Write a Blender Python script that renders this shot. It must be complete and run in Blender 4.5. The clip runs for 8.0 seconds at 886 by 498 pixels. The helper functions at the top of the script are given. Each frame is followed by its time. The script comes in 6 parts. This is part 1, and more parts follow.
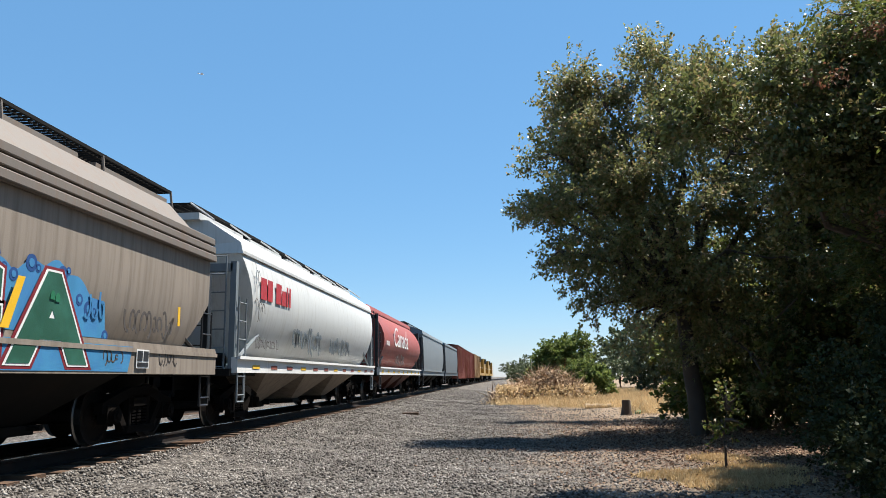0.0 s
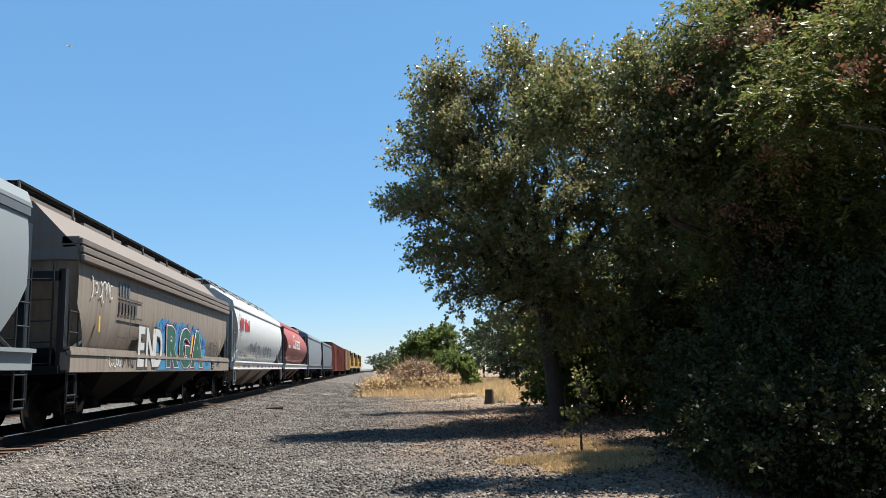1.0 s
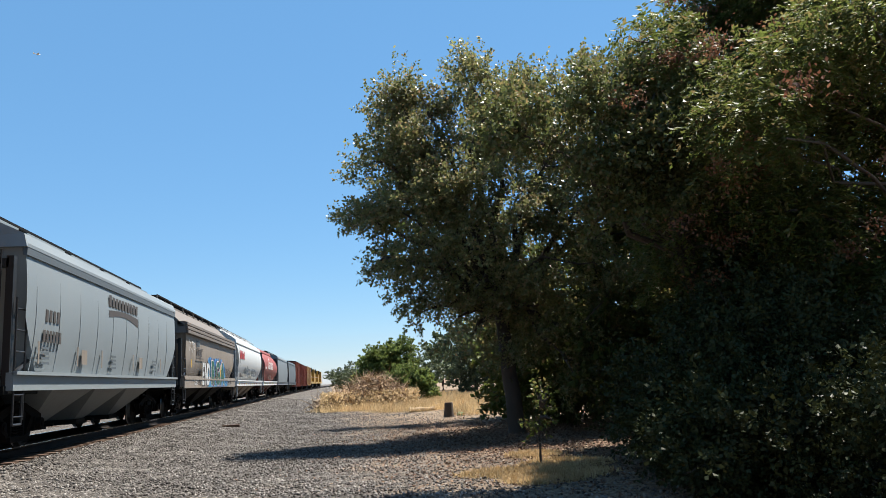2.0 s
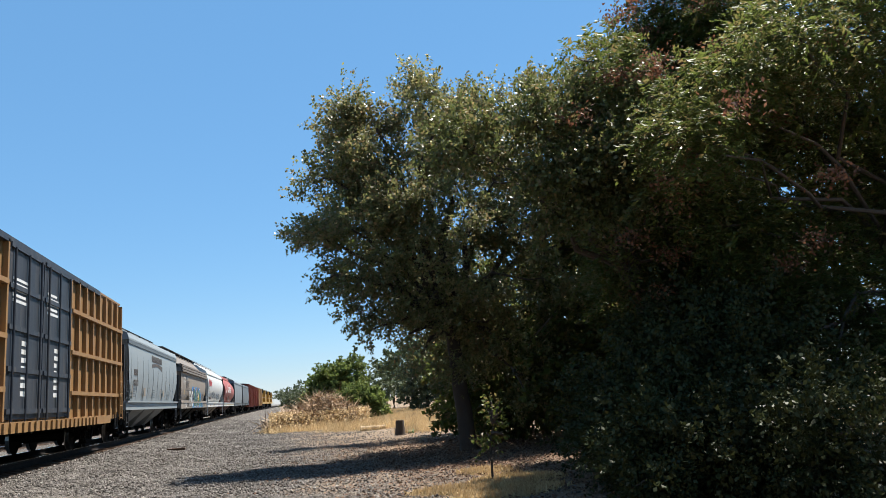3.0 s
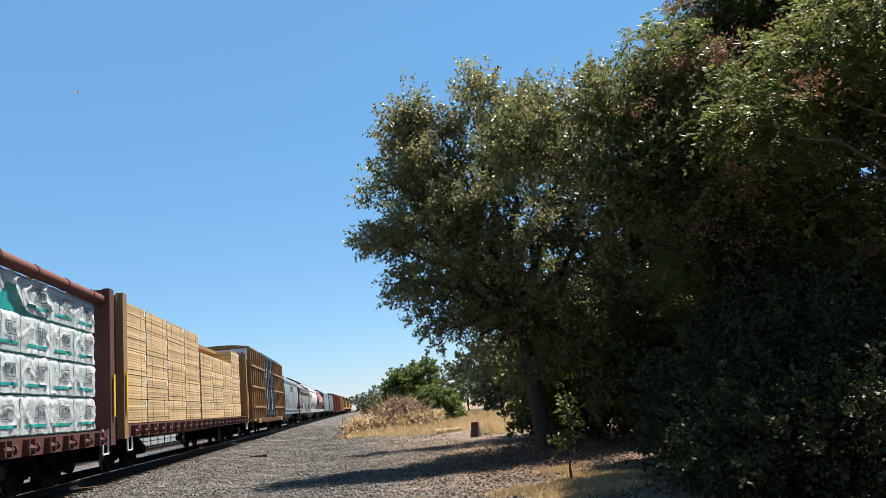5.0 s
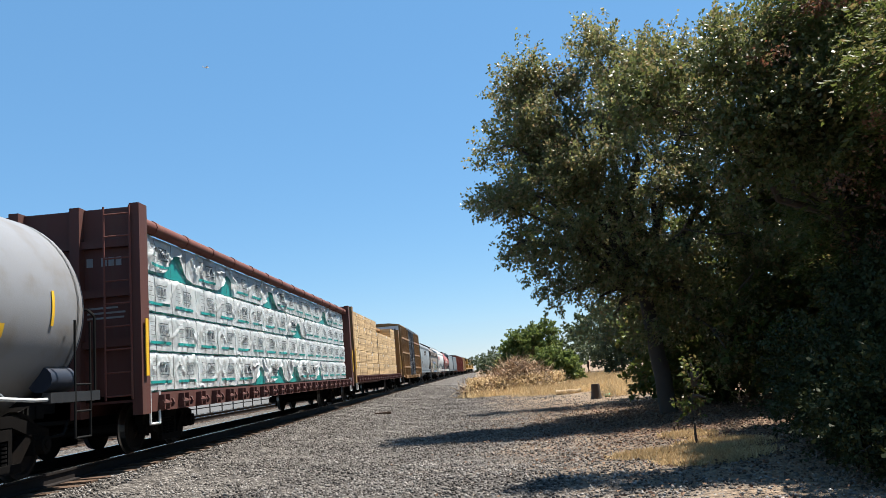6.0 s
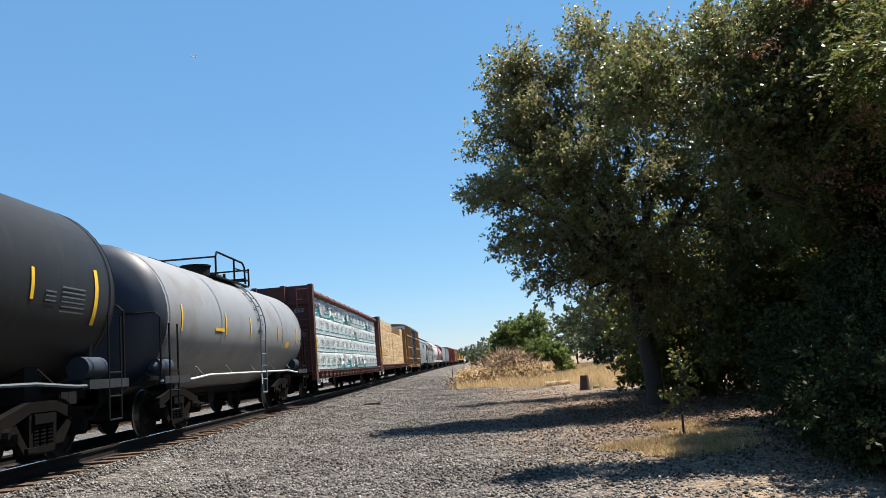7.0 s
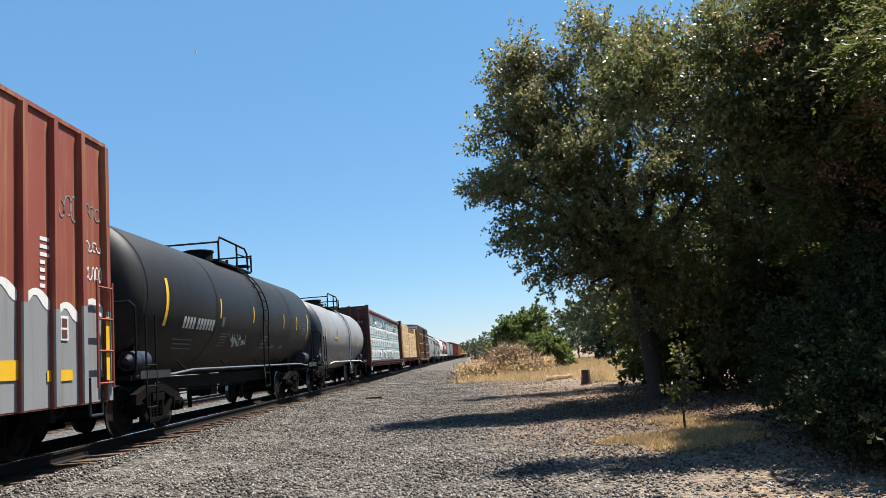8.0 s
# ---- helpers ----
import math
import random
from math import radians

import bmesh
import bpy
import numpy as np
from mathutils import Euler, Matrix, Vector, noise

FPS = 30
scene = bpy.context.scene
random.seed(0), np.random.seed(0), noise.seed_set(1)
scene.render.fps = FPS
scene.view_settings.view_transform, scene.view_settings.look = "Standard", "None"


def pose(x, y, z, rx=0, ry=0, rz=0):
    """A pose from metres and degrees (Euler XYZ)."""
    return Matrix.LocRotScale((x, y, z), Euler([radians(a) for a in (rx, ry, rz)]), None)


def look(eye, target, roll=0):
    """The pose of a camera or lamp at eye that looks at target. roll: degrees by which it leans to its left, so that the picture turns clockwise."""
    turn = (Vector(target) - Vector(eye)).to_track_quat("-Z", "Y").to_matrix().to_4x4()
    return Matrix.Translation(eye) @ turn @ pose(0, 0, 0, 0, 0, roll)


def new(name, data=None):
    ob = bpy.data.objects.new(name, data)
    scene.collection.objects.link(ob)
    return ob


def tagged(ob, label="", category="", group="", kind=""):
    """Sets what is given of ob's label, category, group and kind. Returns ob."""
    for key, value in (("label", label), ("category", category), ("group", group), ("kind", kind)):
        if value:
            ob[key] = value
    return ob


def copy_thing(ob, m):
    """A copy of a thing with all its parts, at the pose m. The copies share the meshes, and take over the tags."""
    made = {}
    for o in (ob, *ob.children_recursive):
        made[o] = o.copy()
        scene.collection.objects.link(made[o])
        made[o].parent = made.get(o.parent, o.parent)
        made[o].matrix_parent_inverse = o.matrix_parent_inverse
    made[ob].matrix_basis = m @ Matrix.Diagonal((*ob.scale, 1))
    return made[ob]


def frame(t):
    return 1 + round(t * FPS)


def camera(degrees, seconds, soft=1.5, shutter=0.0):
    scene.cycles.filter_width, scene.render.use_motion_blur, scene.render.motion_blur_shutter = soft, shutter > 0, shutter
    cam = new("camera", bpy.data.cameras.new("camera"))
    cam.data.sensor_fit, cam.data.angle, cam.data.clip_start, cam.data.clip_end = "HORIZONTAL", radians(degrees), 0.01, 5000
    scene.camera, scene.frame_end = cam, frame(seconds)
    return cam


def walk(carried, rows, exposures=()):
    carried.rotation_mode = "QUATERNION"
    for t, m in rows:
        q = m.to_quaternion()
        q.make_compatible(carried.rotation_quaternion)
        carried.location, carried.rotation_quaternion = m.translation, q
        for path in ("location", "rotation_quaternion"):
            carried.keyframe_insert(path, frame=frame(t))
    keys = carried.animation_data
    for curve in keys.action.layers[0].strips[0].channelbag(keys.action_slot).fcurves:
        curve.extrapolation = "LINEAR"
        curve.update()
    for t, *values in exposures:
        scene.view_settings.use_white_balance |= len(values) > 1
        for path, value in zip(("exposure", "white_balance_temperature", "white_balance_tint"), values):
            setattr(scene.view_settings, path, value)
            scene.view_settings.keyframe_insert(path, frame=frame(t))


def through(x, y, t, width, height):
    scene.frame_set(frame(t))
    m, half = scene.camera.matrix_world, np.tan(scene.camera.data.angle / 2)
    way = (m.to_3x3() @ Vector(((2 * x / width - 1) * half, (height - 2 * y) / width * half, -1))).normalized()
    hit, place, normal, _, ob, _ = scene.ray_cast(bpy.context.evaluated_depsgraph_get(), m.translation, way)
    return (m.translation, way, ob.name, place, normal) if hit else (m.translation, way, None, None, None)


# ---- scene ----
# camera: held at one spot beside the track; rows of seconds, yaw to the left, pitch up, lean to the right
cam = camera(60.3, 8.0, soft=0.7)
EYE = 1.5
PATH = [
    (0, 4.57, 9.55, 0.75),
    (0.1, 1.77, 9.37, 1.08),
    (0.2, 0.36, 9.04, 1.40),
    (0.3, -0.24, 8.70, 1.73),
    (0.4, -0.42, 8.22, 2.05),
    (0.5, -0.70, 7.89, 2.38),
    (0.7, -2.90, 8.23, 2.16),
    (0.8, -4.10, 8.41, 2.04),
    (0.9, -4.95, 8.58, 1.93),
    (1, -5.45, 8.75, 1.82),
    (1.5, -7.09, 9.30, 2.55),
    (2, -8.68, 9.61, 2.81),
    (2.2, -10.35, 9.83, 2.76),
    (3.3, -13.05, 10.77, 4.41),
    (3.5, -13.11, 10.82, 4.96),
    (4, -11.04, 11.46, 5.95),
    (4.2, -10.52, 11.38, 6.05),
    (5.3, -2.87, 10.88, 4.99),
    (5.4, -0.02, 10.61, 4.93),
    (5.5, 1.82, 10.34, 4.87),
    (5.6, 2.64, 10.10, 4.88),
    (5.7, 2.77, 9.86, 4.89),
    (5.8, 2.54, 9.62, 4.90),
    (5.9, 2.07, 9.38, 4.91),
    (6, 1.69, 9.14, 4.92),
    (6.5, 1.23, 8.77, 4.98),
    (7, 1.00, 8.42, 4.71),
    (7.5, 0.99, 8.13, 4.65),
    (8, 1.16, 8.00, 4.61),
]
walk(cam, [(t, pose(0, 0, EYE, 90 + p, 0, y) @ pose(0, 0, 0, 0, 0, -r)) for t, y, p, r in PATH])

# world: clear summer midday, sun high ahead and to the side of the trees
SUN = Vector((0.37, 0.25, 1.0)).normalized()
world = bpy.data.worlds.new("sky")
scene.world = world
world.use_nodes = True
wn, wl = world.node_tree.nodes, world.node_tree.links
sky = wn.new("ShaderNodeTexSky")
sky.sky_type = "NISHITA"
sky.sun_disc = False
sky.sun_elevation = math.asin(SUN.z)
sky.sun_rotation = math.atan2(SUN.x, SUN.y)
sky.air_density, sky.dust_density, sky.ozone_density = 1.0, 0.0, 2.6
tone = wn.new("ShaderNodeHueSaturation")
tone.inputs["Hue"].default_value, tone.inputs["Saturation"].default_value = 0.490, 1.16
wl.new(sky.outputs[0], tone.inputs["Color"])
air = wn.new("ShaderNodeMix")
air.data_type = "RGBA"
air.inputs[0].default_value = 0.5
air.inputs[7].default_value = (1.35, 3.15, 5.9, 1)
wl.new(tone.outputs[0], air.inputs[6])
wl.new(air.outputs[2], wn["Background"].inputs[0])
wn["Background"].inputs[1].default_value = 0.060
sun = new("sun", bpy.data.lights.new("sun", "SUN"))
sun.data.energy, sun.data.angle, sun.data.color = 5.0, radians(0.55), (1.0, 0.95, 0.87)
sun.matrix_world = look((0, 0, 60), Vector((0, 0, 60)) - SUN)
scene.view_settings.exposure = 1.33

# main measures (metres)
TRACK = -6.73      # centre of the near track
TRACK_B = -12.0    # centre of the second track
RAIL = 0.6         # rail top over the ground beside the line
GAUGE = 0.7525     # rail centre from track centre
SPEED = 14.8       # train, metres a second


def bend(y):
    """How far the line has swung to the right at a place along it: a wide curve from 60 m on."""
    return 8e-5 * min(max(0.0, y - 60), 440) ** 2 + 0.07 * max(0.0, y - 500)


def bend_turn(y):
    return -math.degrees(math.atan(1.6e-4 * min(max(0.0, y - 60), 440)))


# ---- materials ----
def mat(name, col, rough=0.6, metal=0.0, var=0.18, scale=2.5, dirt=None, amount=0.0, streak=False, bump=0.15, fine=60.0, spec=0.4):
    m = bpy.data.materials.new(name)
    m.use_nodes = True
    n, l = m.node_tree.nodes, m.node_tree.links
    b = n["Principled BSDF"]
    co = n.new("ShaderNodeTexCoord")
    big = n.new("ShaderNodeTexNoise")
    big.inputs["Scale"].default_value, big.inputs["Detail"].default_value = scale, 5
    l.new(co.outputs["Object"], big.inputs["Vector"])
    mix = n.new("ShaderNodeMix")
    mix.data_type = "RGBA"
    mix.inputs[6].default_value = (*[c * (1 - var) for c in col], 1)
    mix.inputs[7].default_value = (*[min(1, c * (1 + var)) for c in col], 1)
    l.new(big.outputs[0], mix.inputs[0])
    last = mix.outputs[2]
    if dirt:
        mp = n.new("ShaderNodeMapping")
        mp.inputs["Scale"].default_value = (7, 7, 0.35) if streak else (1.3, 1.3, 1.3)
        l.new(co.outputs["Object"], mp.inputs[0])
        dn = n.new("ShaderNodeTexNoise")
        dn.inputs["Scale"].default_value, dn.inputs["Detail"].default_value, dn.inputs["Roughness"].default_value = 1.0, 7, 0.65
        l.new(mp.outputs[0], dn.inputs["Vector"])
        rp = n.new("ShaderNodeMapRange")
        rp.inputs[1].default_value, rp.inputs[2].default_value = 0.60 - 0.25 * amount, 0.78 - 0.2 * amount
        l.new(dn.outputs[0], rp.inputs[0])
        sc = n.new("ShaderNodeMath")
        sc.operation = "MULTIPLY"
        sc.inputs[1].default_value = 0.35 + 0.5 * amount
        l.new(rp.outputs[0], sc.inputs[0])
        dm = n.new("ShaderNodeMix")
        dm.data_type = "RGBA"
        dm.inputs[7].default_value = (*dirt, 1)
        l.new(sc.outputs[0], dm.inputs[0])
        l.new(last, dm.inputs[6])
        last = dm.outputs[2]
    l.new(last, b.inputs["Base Color"])
    fn = n.new("ShaderNodeTexNoise")
    fn.inputs["Scale"].default_value, fn.inputs["Detail"].default_value = fine, 4
    l.new(co.outputs["Object"], fn.inputs["Vector"])
    bp = n.new("ShaderNodeBump")
    bp.inputs["Strength"].default_value, bp.inputs["Distance"].default_value = bump, 0.01
    l.new(fn.outputs[0], bp.inputs["Height"])
    l.new(bp.outputs[0], b.inputs["Normal"])
    rr = n.new("ShaderNodeMapRange")
    rr.inputs[3].default_value, rr.inputs[4].default_value = max(0.05, rough - 0.1), min(1, rough + 0.12)
    l.new(big.outputs[0], rr.inputs[0])
    l.new(rr.outputs[0], b.inputs["Roughness"])
    b.inputs["Metallic"].default_value = metal
    b.inputs["Specular IOR Level"].default_value = spec
    return m


def island_mat(name, cols, rough=0.5, through=0.0, spec=0.4):
    """Colours that change from piece to piece of one mesh; through: share of light let through, for leaves."""
    m = bpy.data.materials.new(name)
    m.use_nodes = True
    n, l = m.node_tree.nodes, m.node_tree.links
    b = n["Principled BSDF"]
    ge = n.new("ShaderNodeNewGeometry")
    rp = n.new("ShaderNodeValToRGB")
    el = rp.color_ramp.elements
    while len(el) < len(cols):
        el.new(0.5)
    for i, c in enumerate(cols):
        el[i].position, el[i].color = i / (len(cols) - 1), (*c, 1)
    l.new(ge.outputs["Random Per Island"], rp.inputs[0])
    co = n.new("ShaderNodeTexCoord")
    big = n.new("ShaderNodeTexNoise")
    big.inputs["Scale"].default_value, big.inputs["Detail"].default_value = 0.55, 4
    l.new(co.outputs["Object"], big.inputs["Vector"])
    hs = n.new("ShaderNodeHueSaturation")
    mr = n.new("ShaderNodeMapRange")
    mr.inputs[1].default_value, mr.inputs[2].default_value, mr.inputs[3].default_value, mr.inputs[4].default_value = 0.3, 0.7, 0.7, 1.35
    l.new(big.outputs[0], mr.inputs[0])
    l.new(mr.outputs[0], hs.inputs["Value"])
    l.new(rp.outputs[0], hs.inputs["Color"])
    l.new(hs.outputs[0], b.inputs["Base Color"])
    b.inputs["Roughness"].default_value = rough
    b.inputs["Specular IOR Level"].default_value = spec
    if through:
        tr = n.new("ShaderNodeBsdfTranslucent")
        yel = n.new("ShaderNodeHueSaturation")
        yel.inputs["Hue"].default_value, yel.inputs["Saturation"].default_value, yel.inputs["Value"].default_value = 0.495, 1.0, 1.3
        l.new(hs.outputs[0], yel.inputs["Color"])
        l.new(yel.outputs[0], tr.inputs[0])
        mx = n.new("ShaderNodeMixShader")
        mx.inputs[0].default_value = through
        l.new(b.outputs[0], mx.inputs[1])
        l.new(tr.outputs[0], mx.inputs[2])
        l.new(mx.outputs[0], n["Material Output"].inputs[0])
    return m


def ground_mat():
    """Grey crushed rock by the line, turning to pale dirt with straw away from it."""
    m = bpy.data.materials.new("gravel_and_dirt")
    m.use_nodes = True
    n, l = m.node_tree.nodes, m.node_tree.links
    b = n["Principled BSDF"]
    co = n.new("ShaderNodeTexCoord")
    vo = n.new("ShaderNodeTexVoronoi")
    vo.inputs["Scale"].default_value = 24
    vo.inputs["Randomness"].default_value = 1.0
    l.new(co.outputs["Object"], vo.inputs["Vector"])
    stone = n.new("ShaderNodeValToRGB")
    e = stone.color_ramp.elements
    e[0].color, e[1].color = (0.034, 0.029, 0.025, 1), (0.205, 0.184, 0.162, 1)
    mid = e.new(0.6)
    mid.color = (0.086, 0.076, 0.067, 1)
    sep = n.new("ShaderNodeSeparateColor")
    l.new(vo.outputs["Color"], sep.inputs[0])
    patch = n.new("ShaderNodeTexNoise")
    patch.inputs["Scale"].default_value, patch.inputs["Detail"].default_value, patch.inputs["Roughness"].default_value = 2.2, 9, 0.75
    l.new(co.outputs["Object"], patch.inputs["Vector"])
    spread = n.new("ShaderNodeMapRange")
    spread.inputs[1].default_value, spread.inputs[2].default_value, spread.inputs[3].default_value, spread.inputs[4].default_value = 0.3, 0.7, -0.28, 0.28
    l.new(patch.outputs[0], spread.inputs[0])
    both = n.new("ShaderNodeMath")
    l.new(sep.outputs[0], both.inputs[0])
    l.new(spread.outputs[0], both.inputs[1])
    l.new(both.outputs[0], stone.inputs[0])
    no = n.new("ShaderNodeTexNoise")
    no.inputs["Scale"].default_value, no.inputs["Detail"].default_value = 0.55, 8
    no.inputs["Roughness"].default_value = 0.62
    l.new(co.outputs["Object"], no.inputs["Vector"])
    sx = n.new("ShaderNodeSeparateXYZ")
    l.new(co.outputs["Object"], sx.inputs[0])
    # straw and dirt grow to the side of the trees and further along the line
    away = n.new("ShaderNodeMapRange")
    away.inputs[1].default_value, away.inputs[2].default_value, away.inputs[3].default_value, away.inputs[4].default_value = -3.0, 4.0, -0.30, 0.34
    l.new(sx.outputs[0], away.inputs[0])
    far = n.new("ShaderNodeMapRange")
    far.inputs[1].default_value, far.inputs[2].default_value, far.inputs[3].default_value, far.inputs[4].default_value = 24, 40, 0.0, 0.35
    l.new(sx.outputs[1], far.inputs[0])
    side = n.new("ShaderNodeMapRange")
    side.inputs[1].default_value, side.inputs[2].default_value = -0.6, 1.4
    l.new(sx.outputs[0], side.inputs[0])
    farm = n.new("ShaderNodeMath")
    farm.operation = "MULTIPLY"
    l.new(far.outputs[0], farm.inputs[0])
    l.new(side.outputs[0], farm.inputs[1])
    s1 = n.new("ShaderNodeMath")
    l.new(no.outputs[0], s1.inputs[0])
    l.new(away.outputs[0], s1.inputs[1])
    s2 = n.new("ShaderNodeMath")
    l.new(s1.outputs[0], s2.inputs[0])
    l.new(farm.outputs[0], s2.inputs[1])
    dirtf = n.new("ShaderNodeMapRange")
    dirtf.inputs[1].default_value, dirtf.inputs[2].default_value = 0.5, 0.78
    l.new(s2.outputs[0], dirtf.inputs[0])
    fine = n.new("ShaderNodeTexNoise")
    fine.inputs["Scale"].default_value, fine.inputs["Detail"].default_value = 9, 8
    l.new(co.outputs["Object"], fine.inputs["Vector"])
    dirt = n.new("ShaderNodeValToRGB")
    d = dirt.color_ramp.elements
    d[0].position, d[1].position = 0.3, 0.72
    d[0].color, d[1].color = (0.115, 0.080, 0.056, 1), (0.33, 0.245, 0.165, 1)
    l.new(fine.outputs[0], dirt.inputs[0])
    mx = n.new("ShaderNodeMix")
    mx.data_type = "RGBA"
    l.new(dirtf.outputs[0], mx.inputs[0])
    l.new(stone.outputs[0], mx.inputs[6])
    l.new(dirt.outputs[0], mx.inputs[7])
    l.new(mx.outputs[2], b.inputs["Base Color"])
    bp = n.new("ShaderNodeBump")
    bp.inputs["Strength"].default_value, bp.inputs["Distance"].default_value = 1.0, 0.045
    bp.invert = True
    l.new(vo.outputs["Distance"], bp.inputs["Height"])
    l.new(bp.outputs[0], b.inputs["Normal"])
    b.inputs["Roughness"].default_value = 0.95
    b.inputs["Specular IOR Level"].default_value = 0.2
    return m


def vary(m, low, high):
    """Lets the brightness of alike pieces differ from piece to piece."""
    n, l = m.node_tree.nodes, m.node_tree.links
    b = n["Principled BSDF"]
    src = b.inputs["Base Color"].links[0].from_socket
    info, mr, hs = n.new("ShaderNodeObjectInfo"), n.new("ShaderNodeMapRange"), n.new("ShaderNodeHueSaturation")
    mr.inputs[3].default_value, mr.inputs[4].default_value = low, high
    l.new(info.outputs["Random"], mr.inputs[0])
    l.new(mr.outputs[0], hs.inputs["Value"])
    l.new(src, hs.inputs["Color"])
    l.new(hs.outputs[0], b.inputs["Base Color"])
    return m


RUST = (0.16, 0.065, 0.03)
GRIME = (0.10, 0.085, 0.07)
M_GROUND = ground_mat()
M_STONE = island_mat("crushed_rock", [(0.040, 0.035, 0.031), (0.078, 0.069, 0.061), (0.118, 0.105, 0.093), (0.165, 0.149, 0.134), (0.275, 0.252, 0.228)], 0.95, spec=0.15)
M_RAIL = mat("rail_steel", (0.016, 0.013, 0.012), 0.8, 0.0, 0.3, 6, (0.05, 0.028, 0.018), 0.3, spec=0.12)
M_RAILTOP = mat("worn_rail_head", (0.50, 0.50, 0.50), 0.18, 1.0, 0.1, 8)
M_TIE = mat("weathered_tie", (0.070, 0.044, 0.030), 0.9, 0, 0.4, 5, (0.13, 0.078, 0.05), 0.4, bump=0.5, spec=0.15)
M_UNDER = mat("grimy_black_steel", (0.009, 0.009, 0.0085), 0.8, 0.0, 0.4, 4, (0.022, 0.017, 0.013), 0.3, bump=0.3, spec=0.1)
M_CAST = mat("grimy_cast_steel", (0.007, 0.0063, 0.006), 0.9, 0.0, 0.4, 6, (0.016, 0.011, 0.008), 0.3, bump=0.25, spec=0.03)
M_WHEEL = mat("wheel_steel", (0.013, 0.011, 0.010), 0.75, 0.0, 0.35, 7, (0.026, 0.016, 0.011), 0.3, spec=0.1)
M_TREAD = mat("shiny_tread", (0.225, 0.225, 0.225), 0.3, 1.0, 0.1)
M_BLACK = mat("black_paint", (0.016, 0.017, 0.019), 0.45, 0, 0.25, 3, (0.06, 0.055, 0.05), 0.3, True)
M_WHITE = mat("white_paint", (0.590, 0.590, 0.574), 0.5, 0, 0.08, 3, GRIME, 0.15, True)
M_YELLOW = mat("yellow_marking", (0.612, 0.357, 0.017), 0.5, 0, 0.12, 4)
M_RED = mat("red_lettering", (0.340, 0.020, 0.020), 0.5, 0, 0.1, 4)


# ---- mesh helpers ----
def finish(name, bm, material, smooth=False):
    me = bpy.data.meshes.new(name)
    bmesh.ops.recalc_face_normals(bm, faces=bm.faces)
    bm.to_mesh(me)
    bm.free()
    me.materials.append(material)
    if smooth:
        for p in me.polygons:
            p.use_smooth = True
        me.set_sharp_from_angle(angle=radians(42))
    return me


def part(name, bm, material, parent, label="", smooth=False):
    ob = new(name, finish(name, bm, material, smooth))
    ob.parent = parent
    return tagged(ob, label)


def box(bm, x0, x1, y0, y1, z0, z1):
    v = [bm.verts.new((x, y, z)) for x in (x0, x1) for y in (y0, y1) for z in (z0, z1)]
    for f in ((0, 1, 3, 2), (4, 6, 7, 5), (0, 4, 5, 1), (2, 3, 7, 6), (0, 2, 6, 4), (1, 5, 7, 3)):
        bm.faces.new([v[i] for i in f])


def rod(bm, a, b, r, n=6, r2=None):
    a, b = Vector(a), Vector(b)
    q = (b - a).to_track_quat("Z", "Y")
    rings = [[bm.verts.new(p + q @ Vector((rr * math.cos(k * math.tau / n), rr * math.sin(k * math.tau / n), 0))) for k in range(n)] for p, rr in ((a, r), (b, r if r2 is None else r2))]
    for k in range(n):
        bm.faces.new((rings[0][k], rings[0][(k + 1) % n], rings[1][(k + 1) % n], rings[1][k]))
    bm.faces.new(rings[0][::-1])
    bm.faces.new(rings[1])


def pipe(bm, pts, r, n=6):
    for a, b in zip(pts, pts[1:]):
        rod(bm, a, b, r, n)


def ring_loft(bm, rings, cap=True):
    """Skin over rings of equal length."""
    vs = [[bm.verts.new(p) for p in ring] for ring in rings]
    n = len(vs[0])
    for a, b in zip(vs, vs[1:]):
        for k in range(n):
            bm.faces.new((a[k], a[(k + 1) % n], b[(k + 1) % n], b[k]))
    if cap:
        bm.faces.new(vs[0][::-1])
        bm.faces.new(vs[-1])


def plate(bm, pts, dx=0.004):
    """A thin plate from outline points, thickened along x."""
    a = [bm.verts.new(p) for p in pts]
    b = [bm.verts.new((p[0] + dx, p[1], p[2])) for p in pts]
    n = len(a)
    bm.faces.new(a[::-1])
    bm.faces.new(b)
    for k in range(n):
        bm.faces.new((a[k], a[(k + 1) % n], b[(k + 1) % n], b[k]))


def thing(name, label, category, group="", at=None):
    ob = new(name)
    ob.empty_display_size = 0.3
    if at is not None:
        ob.matrix_world = at
    return tagged(ob, label, category, group)


# ---- ground and tracks ----
def ground_height(x):
    xs = [-4000, -30, -17, -15, -14.2, -13.6, -10.4, -9.6, -9.0, -8.4, -5.2, -4.5, -2.2, 0.0, 6, 12, 40, 4000]
    zs = [0.05, 0.05, 0.05, 0.1, 0.30, 0.36, 0.36, 0.30, 0.34, 0.395, 0.395, 0.26, 0.03, 0.0, 0.0, 0.05, 0.1, 0.1]
    return float(np.interp(x, xs, zs))


